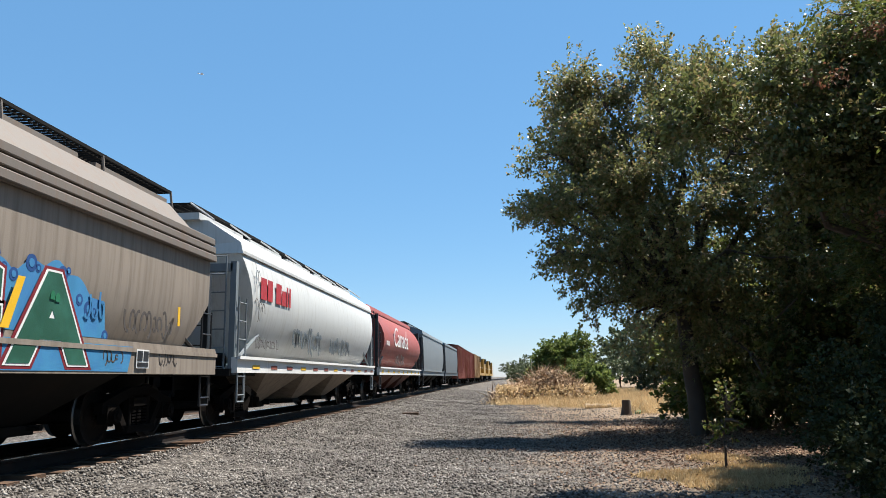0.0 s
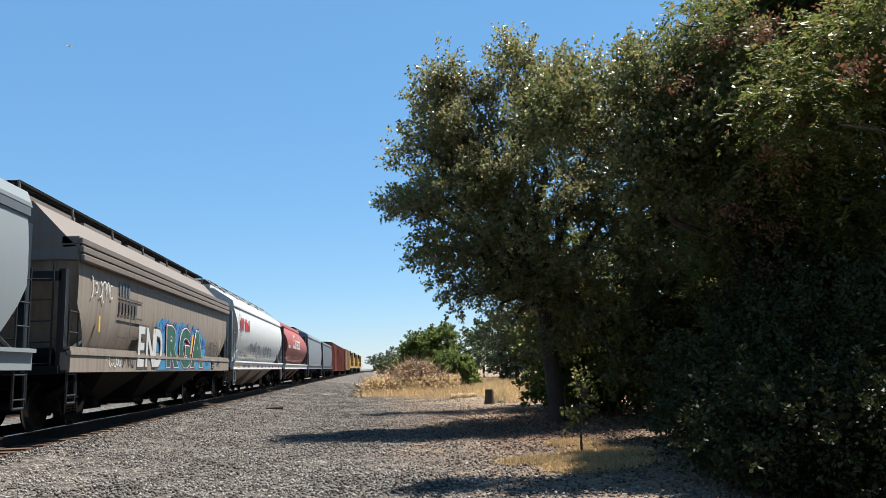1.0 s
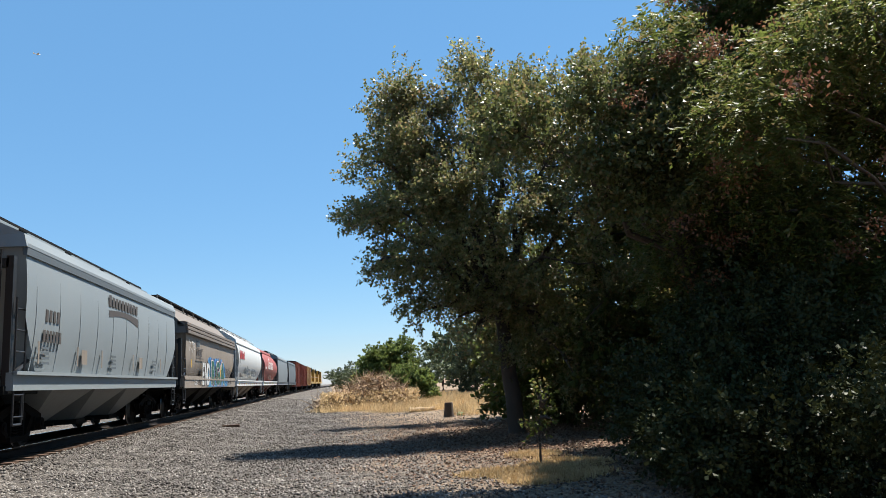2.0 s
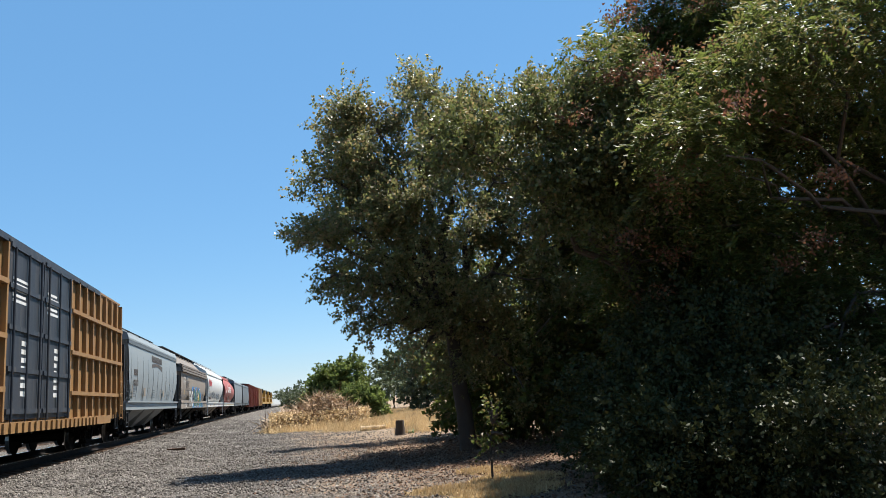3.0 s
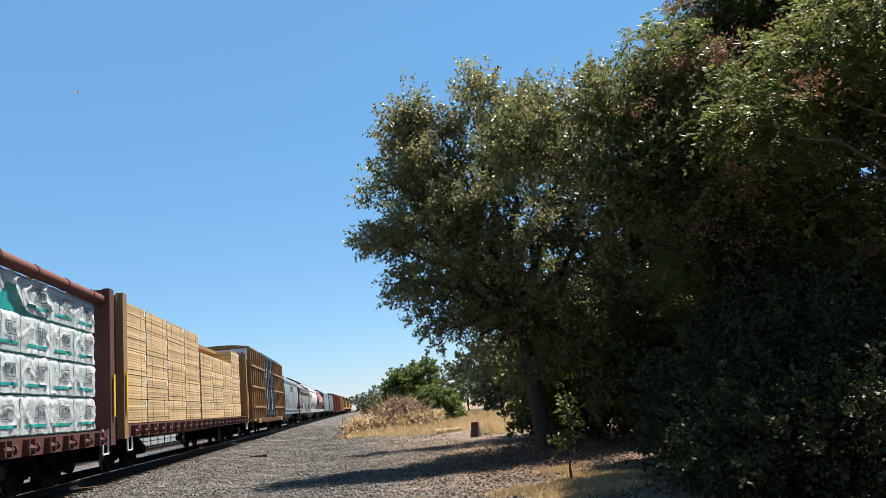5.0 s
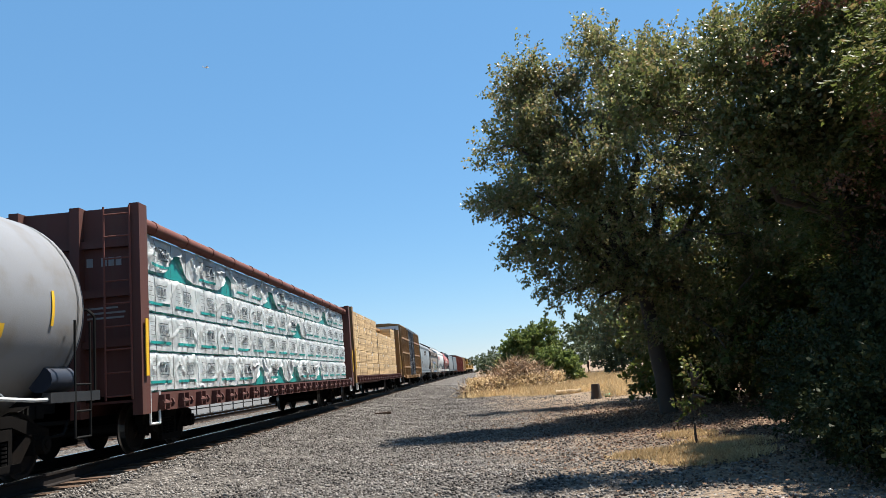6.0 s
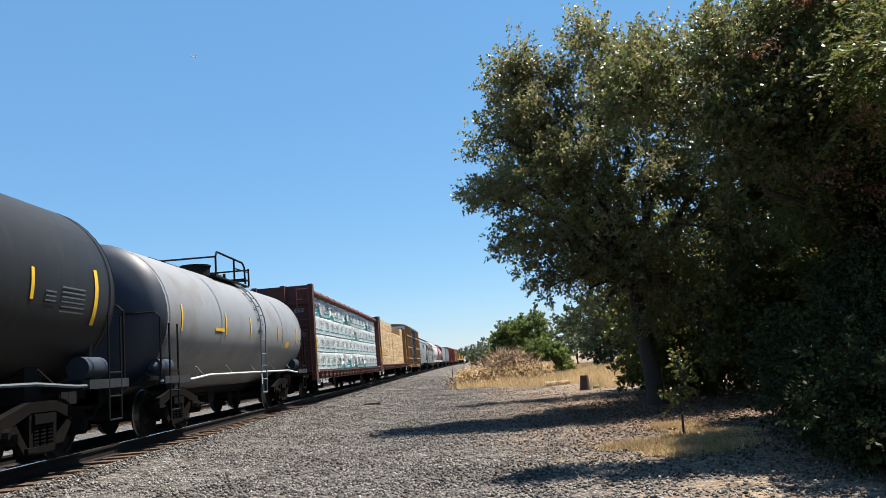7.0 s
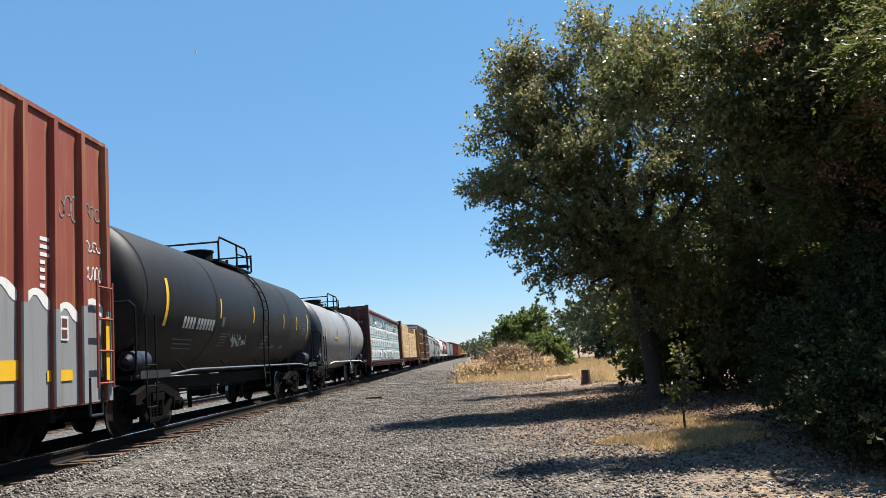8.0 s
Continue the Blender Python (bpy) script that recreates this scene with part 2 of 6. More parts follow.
def build_ground():
    xs = [-3000, -800, -200, -60, -30, -20, -17, -15, -14.2, -13.6, -12, -10.4, -9.6, -9.0, -8.4, -6.7, -5.35, -5.0]
    xs += [-4.6 + 0.4 * k for k in range(34)] + [9.5, 11, 14, 20, 40, 100, 400, 3000]
    ys = [-3000, -400, -60, -15, 0] + [4 + 0.8 * k for k in range(48)] + [44, 50, 60, 70, 80, 95, 110, 130, 150, 175, 200, 230, 260, 300, 350, 400, 500, 650, 900, 3500]
    bm = bmesh.new()
    grid = []
    for y in ys:
        row = []
        for x in xs:
            z = ground_height(x)
            swing = bend(min(y, 900)) if abs(x) < 100 else 0.0
            if -5 < x < 12 and 2 < y < 45:
                z += 0.05 * noise.noise((x * 0.5, y * 0.5, 0)) + 0.02 * noise.noise((x * 1.7, y * 1.7, 3))
            row.append(bm.verts.new((x + swing, y, z)))
        grid.append(row)
    for a, b in zip(grid, grid[1:]):
        for k in range(len(xs) - 1):
            bm.faces.new((a[k], a[k + 1], b[k + 1], b[k]))
    g = new("ground", finish("ground", bm, M_GROUND, True))
    tagged(g, "grey crushed-rock ballast merging into pale dirt", "ground", kind="structure")


def scatter(name, material, verts, faces, label, category):
    """One object of many small pieces from numpy arrays: verts (n, 3), faces (m, k)."""
    me = bpy.data.meshes.new(name)
    k = faces.shape[1]
    me.vertices.add(len(verts))
    me.vertices.foreach_set("co", verts.astype(np.float32).ravel())
    me.loops.add(faces.size)
    me.loops.foreach_set("vertex_index", faces.astype(np.int32).ravel())
    me.polygons.add(len(faces))
    me.polygons.foreach_set("loop_start", np.arange(0, faces.size, k, dtype=np.int32))
    me.polygons.foreach_set("loop_total", np.full(len(faces), k, dtype=np.int32))
    me.update(calc_edges=True)
    me.materials.append(material)
    ob = new(name, me)
    if label:
        tagged(ob, label, category, kind="stuff")
    return ob


def build_stones():
    rng = np.random.default_rng(5)
    n = 150000
    y = 6.0 + 74 * rng.random(n) ** 2.1
    x = -5.45 + 12.0 * rng.random(n)
    keep = rng.random(n) < np.clip(1.25 - (x + 1.0) / 5.0, 0.12, 1)
    x, y = x[keep], y[keep]
    n = len(x)
    gx = np.interp(x, [-9.0, -8.4, -5.2, -4.5, -2.2, 0.0, 6], [0.34, 0.40, 0.40, 0.26, 0.03, 0, 0])
    s = (0.012 + 0.019 * rng.random(n) ** 2) * (1 + 0.012 * np.maximum(0, y - 25))
    octa = np.array([[1, 0, 0], [-1, 0, 0], [0, 1, 0], [0, -1, 0], [0, 0, 1], [0, 0, -1]], float)
    tri = np.array([[0, 2, 4], [2, 1, 4], [1, 3, 4], [3, 0, 4], [2, 0, 5], [1, 2, 5], [3, 1, 5], [0, 3, 5]])
    v = octa[None] * (0.65 + 0.7 * rng.random((n, 6, 1))) + 0.35 * (rng.random((n, 6, 3)) - 0.5)
    a = rng.random((n, 1)) * math.tau
    c, d = np.cos(a), np.sin(a)
    tilt = rng.normal(0, 0.5, (n, 1))
    vx, vy, vz = v[..., 0], v[..., 1], v[..., 2] * 0.75
    vy, vz = vy * np.cos(tilt) - vz * np.sin(tilt), vy * np.sin(tilt) + vz * np.cos(tilt)
    vx, vy = vx * c - vy * d, vx * d + vy * c
    lift = np.array([0.05 * noise.noise((p * 0.5, q * 0.5, 0)) + 0.02 * noise.noise((p * 1.7, q * 1.7, 3)) if p > -5 and q < 45 else 0.0 for p, q in zip(x.tolist(), y.tolist())])
    pts = np.stack([x[:, None] + vx * s[:, None], y[:, None] + vy * s[:, None], gx[:, None] + lift[:, None] + vz * s[:, None] + s[:, None] * 0.35], -1)
    faces = (np.arange(n)[:, None, None] * 6 + tri[None]).reshape(-1, 3)
    scatter("ballast_stones", M_STONE, pts.reshape(-1, 3), faces, "loose grey crushed-rock ballast stones", "gravel")


def build_track(name, cx, top, y0, label):
    t = thing(name, label, "railway track")
    tagged(t, kind="structure")
    prof = [(-0.075, -0.18), (0.075, -0.18), (0.075, -0.165), (0.012, -0.15), (0.012, -0.045), (0.036, -0.035), (0.036, -0.004), (-0.036, -0.004), (-0.036, -0.035), (-0.012, -0.045), (-0.012, -0.15), (-0.075, -0.165)]
    stations = [y0, 60] + [60 + 20 * k for k in range(1, 43)]
    for side in (1, -1):
        bm = bmesh.new()
        ring_loft(bm, [[(cx + bend(y) + side * GAUGE + px, y, top + pz) for px, pz in prof] for y in stations])
        r = part("rail", bm, M_RAIL, t)
        bm = bmesh.new()
        ring_loft(bm, [[(cx + bend(y) + side * GAUGE + px, y, top + pz) for px, pz in ((-0.03, -0.004), (0.03, -0.004), (0.03, 0.0), (-0.03, 0.0))] for y in stations])
        part("running_surface", bm, M_RAILTOP, r, "bright worn steel rail head")
    bm = bmesh.new()
    box(bm, -1.32, 1.32, -0.115, 0.115, -0.12, 0.0)
    me = finish("tie", bm, M_TIE)
    rng = random.Random(3)
    n = 140
    for k in range(n):
        o = new("tie", me)
        o.parent = t
        o.matrix_basis = pose(cx + bend(2 + k * 0.52) + rng.uniform(-0.05, 0.05), 2 + k * 0.52 + rng.uniform(-0.03, 0.03), top - 0.178 + rng.uniform(0, 0.012), 0, rng.uniform(-0.4, 0.4), rng.uniform(-1.5, 1.5))
    bm = bmesh.new()
    for k in range(500):
        y = 2 + (n + k) * 0.52
        box(bm, cx + bend(y) - 1.3, cx + bend(y) + 1.3, y - 0.11, y + 0.11, top - 0.28, top - 0.175)
    far = part("far_ties", bm, M_TIE, t)
    tagged(far, kind="stuff")


build_ground()
build_track("near_track", TRACK, RAIL, -40, "worn steel rails on weathered wooden ties in ballast")
build_track("second_track", TRACK_B, RAIL - 0.06, -40, "rusty siding rails on old ties behind the train")


# ---- rolling stock: every car is built about its centre, z = 0 at the rail top, +x side lit, +y ahead ----
def wheelset_mesh():
    bm = bmesh.new()
    rod(bm, (-0.85, 0, 0), (0.85, 0, 0), 0.08, 8)
    for s in (1, -1):
        prof = [(0.69, 0.445), (0.715, 0.445), (0.73, 0.42), (0.82, 0.412), (0.825, 0.36), (0.79, 0.34), (0.77, 0.2), (0.81, 0.12), (0.81, 0.09)]
        n = 24
        rings = [[(s * px, pr * math.cos(k * math.tau / n), pr * math.sin(k * math.tau / n)) for k in range(n)] for px, pr in prof]
        ring_loft(bm, rings)
    me = finish("wheelset", bm, M_WHEEL)
    me.materials.append(M_TREAD)
    for p in me.polygons:
        r = math.hypot(p.center.y, p.center.z)
        if 0.40 < r < 0.43:
            p.material_index = 1
    return me


def side_frame_mesh():
    """Cast truck side frame with its springs and axle-box caps, in the y-z plane."""
    bm = bmesh.new()
    top = [(-1.12, 0.44), (-1.12, 0.60), (-0.85, 0.68), (-0.3, 0.82), (0.3, 0.82), (0.85, 0.68), (1.12, 0.60), (1.12, 0.44), (0.78, 0.52), (0.30, 0.68), (-0.30, 0.68), (-0.78, 0.52)]
    plate(bm, [(0, y, z) for y, z in top[:2] + top[2:8] + top[8:]], 0.13)
    for s in (1, -1):
        plate(bm, [(0.01, s * 0.80, 0.56), (0.01, s * 0.66, 0.60), (0.01, s * 0.30, 0.16), (0.01, s * 0.44, 0.16)][::s], 0.11)
        box(bm, 0.0, 0.15, s * 0.88 - 0.14, s * 0.88 + 0.14, 0.30, 0.56)
        rod(bm, (0.10, s * 0.88, 0.42), (0.24, s * 0.88, 0.42), 0.115, 10)
        rod(bm, (0.24, s * 0.88, 0.42), (0.26, s * 0.88, 0.42), 0.06, 8)
        box(bm, 0.02, 0.12, s * 0.29 - 0.04, s * 0.29 + 0.04, 0.2, 0.72)
    box(bm, -0.03, 0.17, -0.44, 0.44, 0.14, 0.24)
    for k in range(3):
        for j in range(6):
            rod(bm, (0.07, -0.17 + k * 0.17, 0.24 + j * 0.048), (0.07, -0.17 + k * 0.17, 0.266 + j * 0.048), 0.075, 8)
    box(bm, -0.1, 0.16, -0.26, 0.26, 0.53, 0.66)
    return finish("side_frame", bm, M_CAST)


WHEELSET, SIDE_FRAME = wheelset_mesh(), side_frame_mesh()
WHEELS = []


def trucks(car, spread, spin=True, under=M_UNDER):
    for ty in (spread, -spread):
        bm = bmesh.new()
        box(bm, -1.0, 1.0, ty - 0.2, ty + 0.2, 0.45, 0.72)
        rod(bm, (0, ty, 0.7), (0, ty, 0.95), 0.3, 12)
        for s in (1, -1):
            box(bm, -0.9, 0.9, ty + s * 0.35 - 0.06, ty + s * 0.35 + 0.06, 0.28, 0.42)
            for x in (-0.75, 0.75):
                box(bm, x - 0.09, x + 0.09, ty + s * 0.38, ty + s * 0.46, 0.24, 0.54)
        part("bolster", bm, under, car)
        for s in (1, -1):
            f = new("side_frame", SIDE_FRAME)
            f.parent = car
            f.matrix_basis = Matrix.Translation((s * 0.92, ty, 0)) @ Matrix.Rotation(0 if s > 0 else math.pi, 4, "Z")
        for dy in (0.88, -0.88):
            w = new("wheelset", WHEELSET)
            w.parent = car
            w.matrix_basis = Matrix.Translation((0, ty + dy, 0.42))
            if spin:
                WHEELS.append((w, ty + dy))


def coupler(car, half, name="coupler"):
    for s in (1, -1):
        bm = bmesh.new()
        y0, y1 = s * (half - 0.5), s * (half + 0.62)
        box(bm, -0.09, 0.09, min(y0, y1), max(y0, y1), 0.78, 0.98)
        box(bm, -0.17, 0.14, min(s * (half + 0.4), s * (half + 0.64)), max(s * (half + 0.4), s * (half + 0.64)), 0.72, 1.02)
        box(bm, -0.34, 0.34, min(s * (half - 0.1), s * half), max(s * (half - 0.1), s * half), 0.6, 1.1)
        pipe(bm, [(0.3, s * (half - 0.1), 0.75), (0.32, s * (half + 0.2), 0.45), (0.22, s * (half + 0.55), 0.42)], 0.025)
        part(name, bm, M_UNDER, car)


def ladder(car, x, y, z0, z1, material, along="y", w=0.42, step=0.36, r=0.018, name="ladder"):
    bm = bmesh.new()
    d = Vector((0, w, 0)) if along == "y" else Vector((w, 0, 0))
    a = Vector((x, y, z0))
    b = Vector((x, y, z1))
    rod(bm, a, b, r)
    rod(bm, a + d, b + d, r)
    z = z0 + 0.06
    while z < z1:
        p = Vector((x, y, z))
        rod(bm, p, p + d, r * 0.8)
        z += step
    return part(name, bm, material, car)


def stirrup(car, x, y, material):
    bm = bmesh.new()
    pipe(bm, [(x, y, 1.0), (x, y, 0.48), (x, y + 0.36, 0.48), (x, y + 0.36, 1.0)], 0.022)
    part("sill_step", bm, material, car)


def walkway(car, half, z, material, w=0.38, x=0.0, posts=True, lean=0.12):
    """Roof running board of open grating on brackets, turned down at the ends."""
    bm = bmesh.new()
    for s in (-1, 1):
        box(bm, x + s * w - 0.02, x + s * w + 0.02, -half, half, z - 0.03, z + 0.02)
    n = int(2 * half / 0.11)
    for k in range(n + 1):
        y = -half + 2 * half * k / n
        box(bm, x - w, x + w, y - 0.012, y + 0.012, z - 0.02, z + 0.008)
    for k in range(5):
        xx = x - w + 2 * w * (k + 0.5) / 5
        box(bm, xx - 0.008, xx + 0.008, -half, half, z - 0.018, z + 0.006)
    part("running_board", bm, material, car)
    if posts:
        m = max(3, int(2 * half / 1.9))
        for k in range(m):
            y = -half + 2 * half * k / (m - 1)
            for s in (1, -1):
                bm = bmesh.new()
                rod(bm, (x + s * w, y, z), (x + s * (w + lean), y, z - 0.36), 0.022)
                part("bracket", bm, material if posts is True else posts, car)


def shell(car, name, prof, half, inset, material, label="", smooth=False):
    """Body skin from a half outline (x, z) from bottom to top; inset(z) draws its ends in."""
    full = prof + [(-x, z) for x, z in prof[::-1] if x > 1e-6]
    bm = bmesh.new()
    stations = [-1.0, -0.5, 0.0, 0.5, 1.0]
    ring_loft(bm, [[(x, s * (half - inset(z)), z) for x, z in full] for s in stations])
    return part(name, bm, material, car, label, smooth)


def arc_side(x_sill, z_sill, x_mid, z_top, x_top, n=7):
    """Bulging side of a hopper: from the sill out to the widest point and in at the eave."""
    pts = []
    for k in range(n + 1):
        u = k / n
        x = (1 - u) ** 2 * x_sill + 2 * u * (1 - u) * (2 * x_mid - 0.5 * (x_sill + x_top)) + u * u * x_top
        pts.append((x, z_sill + (z_top - z_sill) * u))
    return pts


def bays(car, half, count, material, top=1.12):
    """Discharge hoppers under the sill, with gates."""
    span = 2 * half / count
    for k in range(count):
        yc = -half + span * (k + 0.5)
        bm = bmesh.new()
        a, b = span * 0.5, 0.34
        ring_loft(bm, [[(1.38, yc - a, top), (1.38, yc + a, top), (-1.38, yc + a, top), (-1.38, yc - a, top)],
                       [(0.55, yc - b, 0.36), (0.55, yc + b, 0.36), (-0.55, yc + b, 0.36), (-0.55, yc - b, 0.36)]])
        bay = part("discharge_bay", bm, material, car)
        bm = bmesh.new()
        box(bm, -0.62, 0.62, yc - 0.42, yc + 0.42, 0.24, 0.36)
        rod(bm, (-0.8, yc + 0.3, 0.33), (0.8, yc + 0.3, 0.33), 0.04)
        part("gate", bm, M_UNDER, bay)


def flat_bars(car, name, x, rows, material, label=""):
    """Unreadable or number marks: rows of (y, z, width, height) as thin bars on a side at x."""
    bm = bmesh.new()
    for y, z, w, h in rows:
        plate(bm, [(x, y, z), (x, y + w, z), (x, y + w, z + h), (x, y, z + h)], 0.004)
    return part(name, bm, material, car, label)


def hopper_ends(car, half, z_top, x, paint, rail_paint, slope_mat, z_low=1.15, reach=1.9):
    """End platforms, corner posts, slope sheets, ladders and brake gear of a covered hopper."""
    for s in (1, -1):
        e = s * half
        bm = bmesh.new()
        box(bm, -1.45, 1.45, min(e, e - s * 1.5), max(e, e - s * 1.5), 0.98, 1.12)
        part("end_platform", bm, paint, car)
        for xx in (x - 0.08, -x + 0.08):
            bm = bmesh.new()
            box(bm, xx - 0.06, xx + 0.06, min(e - s * 0.12, e - s * 0.26), max(e - s * 0.12, e - s * 0.26), 1.0, z_top - 0.2)
            rod(bm, (xx, e - s * 0.2, 1.2), (xx, e - s * (reach - 0.2), 1.85), 0.04)
            part("end_post", bm, rail_paint, car)
        bm = bmesh.new()
        box(bm, -x + 0.1, x - 0.1, min(e - s * 0.12, e - s * 0.24), max(e - s * 0.12, e - s * 0.24), z_top - 0.40, z_top - 0.24)
        part("end_beam", bm, rail_paint, car)
        ladder(car, x + 0.03, e - s * 0.62 if s > 0 else e + 0.2, 0.55, z_top - 0.9, rail_paint, "y")
        ladder(car, x - 0.65, e - s * 0.06, 1.1, z_top - 0.1, rail_paint, "x", 0.45)
        stirrup(car, x + 0.02, e - s * 0.6 if s > 0 else e + 0.22, rail_paint)
        bm = bmesh.new()
        box(bm, -0.25, 0.35, min(e - s * 0.5, e - s * 0.9), max(e - s * 0.5, e - s * 0.9), 1.12, 1.45)
        rod(bm, (0.3, e - s * 1.0, 1.3), (0.95, e - s * 1.0, 1.3), 0.16, 10)
        part("brake_gear", bm, M_UNDER, car)


def rounded_letters(car, name, text, x, y, z, size, material, label, shear=0.0, stretch=1.0, grow=0.0):
    cu = bpy.data.curves.new(name, "FONT")
    cu.body, cu.size, cu.extrude, cu.shear, cu.offset = text, size, 0.0015, shear, grow
    tmp = bpy.data.objects.new(name, cu)
    me = bpy.data.meshes.new_from_object(tmp)
    bpy.data.objects.remove(tmp)
    me.transform(Matrix.Diagonal((stretch, 1, 1, 1)))
    me.materials.append(material)
    ob = new(name, me)
    ob.parent = car
    ob.matrix_basis = Matrix.Translation((x, y, z)) @ Euler((math.pi / 2, 0, math.pi / 2)).to_matrix().to_4x4()
    return tagged(ob, label)


# ---- the cars ----
TRAIN = []  # (object, place of its centre along the line at the clip's start)


def hopper(rear, front, label, paint, roof_mat, side, z_top, bottom=1.28, inset=None, board=True, under=M_UNDER, n_bays=3, sill_mat=None, rail_paint=None, wide=0.38, post_mat=True, lean=0.12):
    half, mid = (front - rear) / 2, (front + rear) / 2
    car = thing("covered_hopper", label, "railway car", "cars of the freight train")
    TRAIN.append((car, mid))
    inset = inset or (lambda z: 0.45 if z > 2.2 else 0.45 + (2.2 - z) * 0.95)
    shell(car, "body", side, half, inset, paint, smooth=True)
    xe, ze = side[-1]
    roof = [(xe + 0.05, ze), (xe + 0.05, ze + 0.06), (xe - 0.02, ze + 0.24), (0.75, z_top - 0.08), (0.3, z_top), (0.0, z_top)]
    shell(car, "roof", roof, half, lambda z: 0.38 if z < ze + 0.05 else 0.42, roof_mat)
    bm = bmesh.new()
    for s in (1, -1):
        box(bm, s * 1.50 - 0.06, s * 1.50 + 0.06, -half + 0.1, half - 0.1, 1.04, 1.34)
        box(bm, s * 1.56 - 0.03, s * 1.56 + 0.06, -half + 0.1, half - 0.1, 1.30, 1.36)
    part("side_sill", bm, sill_mat or paint, car)
    bays(car, half - 2.6, n_bays, under)
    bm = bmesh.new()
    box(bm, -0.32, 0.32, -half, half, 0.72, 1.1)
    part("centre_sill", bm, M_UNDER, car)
    hopper_ends(car, half, ze, 1.5, M_UNDER, rail_paint or paint, paint)
    trucks(car, half - 1.75, spin=front < 60)
    coupler(car, half)
    if board:
        walkway(car, half - 0.1, z_top + 0.22, M_UNDER, wide, 0.0, post_mat, lean)
    for k in range(5):
        bm = bmesh.new()
        y = -half + 2 * half * (k + 0.5) / 5
        box(bm, 0.10, 0.62, y - half / 6, y + half / 6, z_top - 0.08, z_top + 0.06)
        part("roof_hatch", bm, roof_mat, car)
    return car, half


P_TAN = mat("dusty_taupe_paint", (0.215, 0.182, 0.148), 0.7, 0, 0.14, 0.8, (0.115, 0.090, 0.070), 0.6, True)
P_TANTOP = mat("dusty_taupe_ribs", (0.134, 0.116, 0.100), 0.7, 0, 0.15, 1.0, (0.14, 0.09, 0.06), 0.4, True)
P_CP = mat("pale_grey_paint", (0.44, 0.45, 0.44), 0.55, 0, 0.10, 0.7, (0.28, 0.26, 0.23), 0.4, True)
P_CANADA = mat("faded_red_paint", (0.229, 0.046, 0.035), 0.6, 0, 0.16, 0.7, (0.20, 0.10, 0.085), 0.5, True)
P_RICH = mat("blue_grey_paint", (0.194, 0.221, 0.232), 0.55, 0, 0.08, 0.6, (0.22, 0.23, 0.23), 0.35, True)
P_GREY = mat("slate_grey_paint", (0.136, 0.156, 0.167), 0.6, 0, 0.12, 0.7, (0.12, 0.12, 0.12), 0.4, True)
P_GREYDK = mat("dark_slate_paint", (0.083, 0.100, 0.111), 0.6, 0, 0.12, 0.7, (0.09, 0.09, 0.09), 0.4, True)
P_OXIDE = mat("oxide_red_paint", (0.200, 0.045, 0.030), 0.65, 0, 0.2, 0.7, (0.30, 0.19, 0.075), 0.4, True)
P_RUSTCAR = mat("rusty_maroon_paint", (0.120, 0.034, 0.024), 0.75, 0, 0.25, 0.9, (0.16, 0.075, 0.045), 0.45, True)
P_OXDARK = mat("dark_oxide_paint_and_end_shade", (0.073, 0.022, 0.016), 0.7, 0, 0.25, 1.2, (0.07, 0.035, 0.025), 0.5, True)
P_YELLOW = mat("ochre_yellow_paint", (0.235, 0.130, 0.045), 0.6, 0, 0.18, 0.8, (0.17, 0.085, 0.042), 0.55, True)
P_DOOR = mat("blue_black_door_paint", (0.021, 0.026, 0.035), 0.55, 0, 0.2, 1.0, (0.10, 0.085, 0.07), 0.4, True)
P_TANK = mat("weathered_white_tank_paint", (0.185, 0.188, 0.195), 0.5, 0, 0.16, 0.7, (0.13, 0.105, 0.075), 0.45)
P_TANKB = mat("satin_black_tank_paint", (0.010, 0.0105, 0.0115), 0.55, 0, 0.2, 0.8, (0.024, 0.023, 0.022), 0.4, True, spec=0.22)
P_NAVY = mat("dark_navy", (0.02, 0.026, 0.04), 0.5, 0, 0.2, 1.0)
P_LOCO = mat("yellow_engine_paint", (0.30, 0.17, 0.022), 0.45, 0, 0.1, 0.8, GRIME, 0.3, True)
P_GREYPANEL = mat("patch_grey_paint", (0.192, 0.198, 0.205), 0.6, 0, 0.12, 1.2, (0.12, 0.11, 0.10), 0.4, True)


def on_side(car, name, outline, material, x=1.585, label="", dx=0.004):
    bm = bmesh.new()
    plate(bm, [(x, y, z) for y, z in outline], dx)
    return part(name, bm, material, car, label)


def arch(y0, y1, z0, z1, n=10, lean=0.0):
    """Rounded letter-like outline with a flat foot."""
    pts = [(y0, z0)]
    for k in range(n + 1):
        a = math.pi - math.pi * k / n
        pts.append(((y0 + y1) / 2 + lean + (y1 - y0) / 2 * math.cos(a), z0 + (z1 - z0) * (0.35 + 0.65 * math.sin(a))))
    return pts + [(y1, z0)]


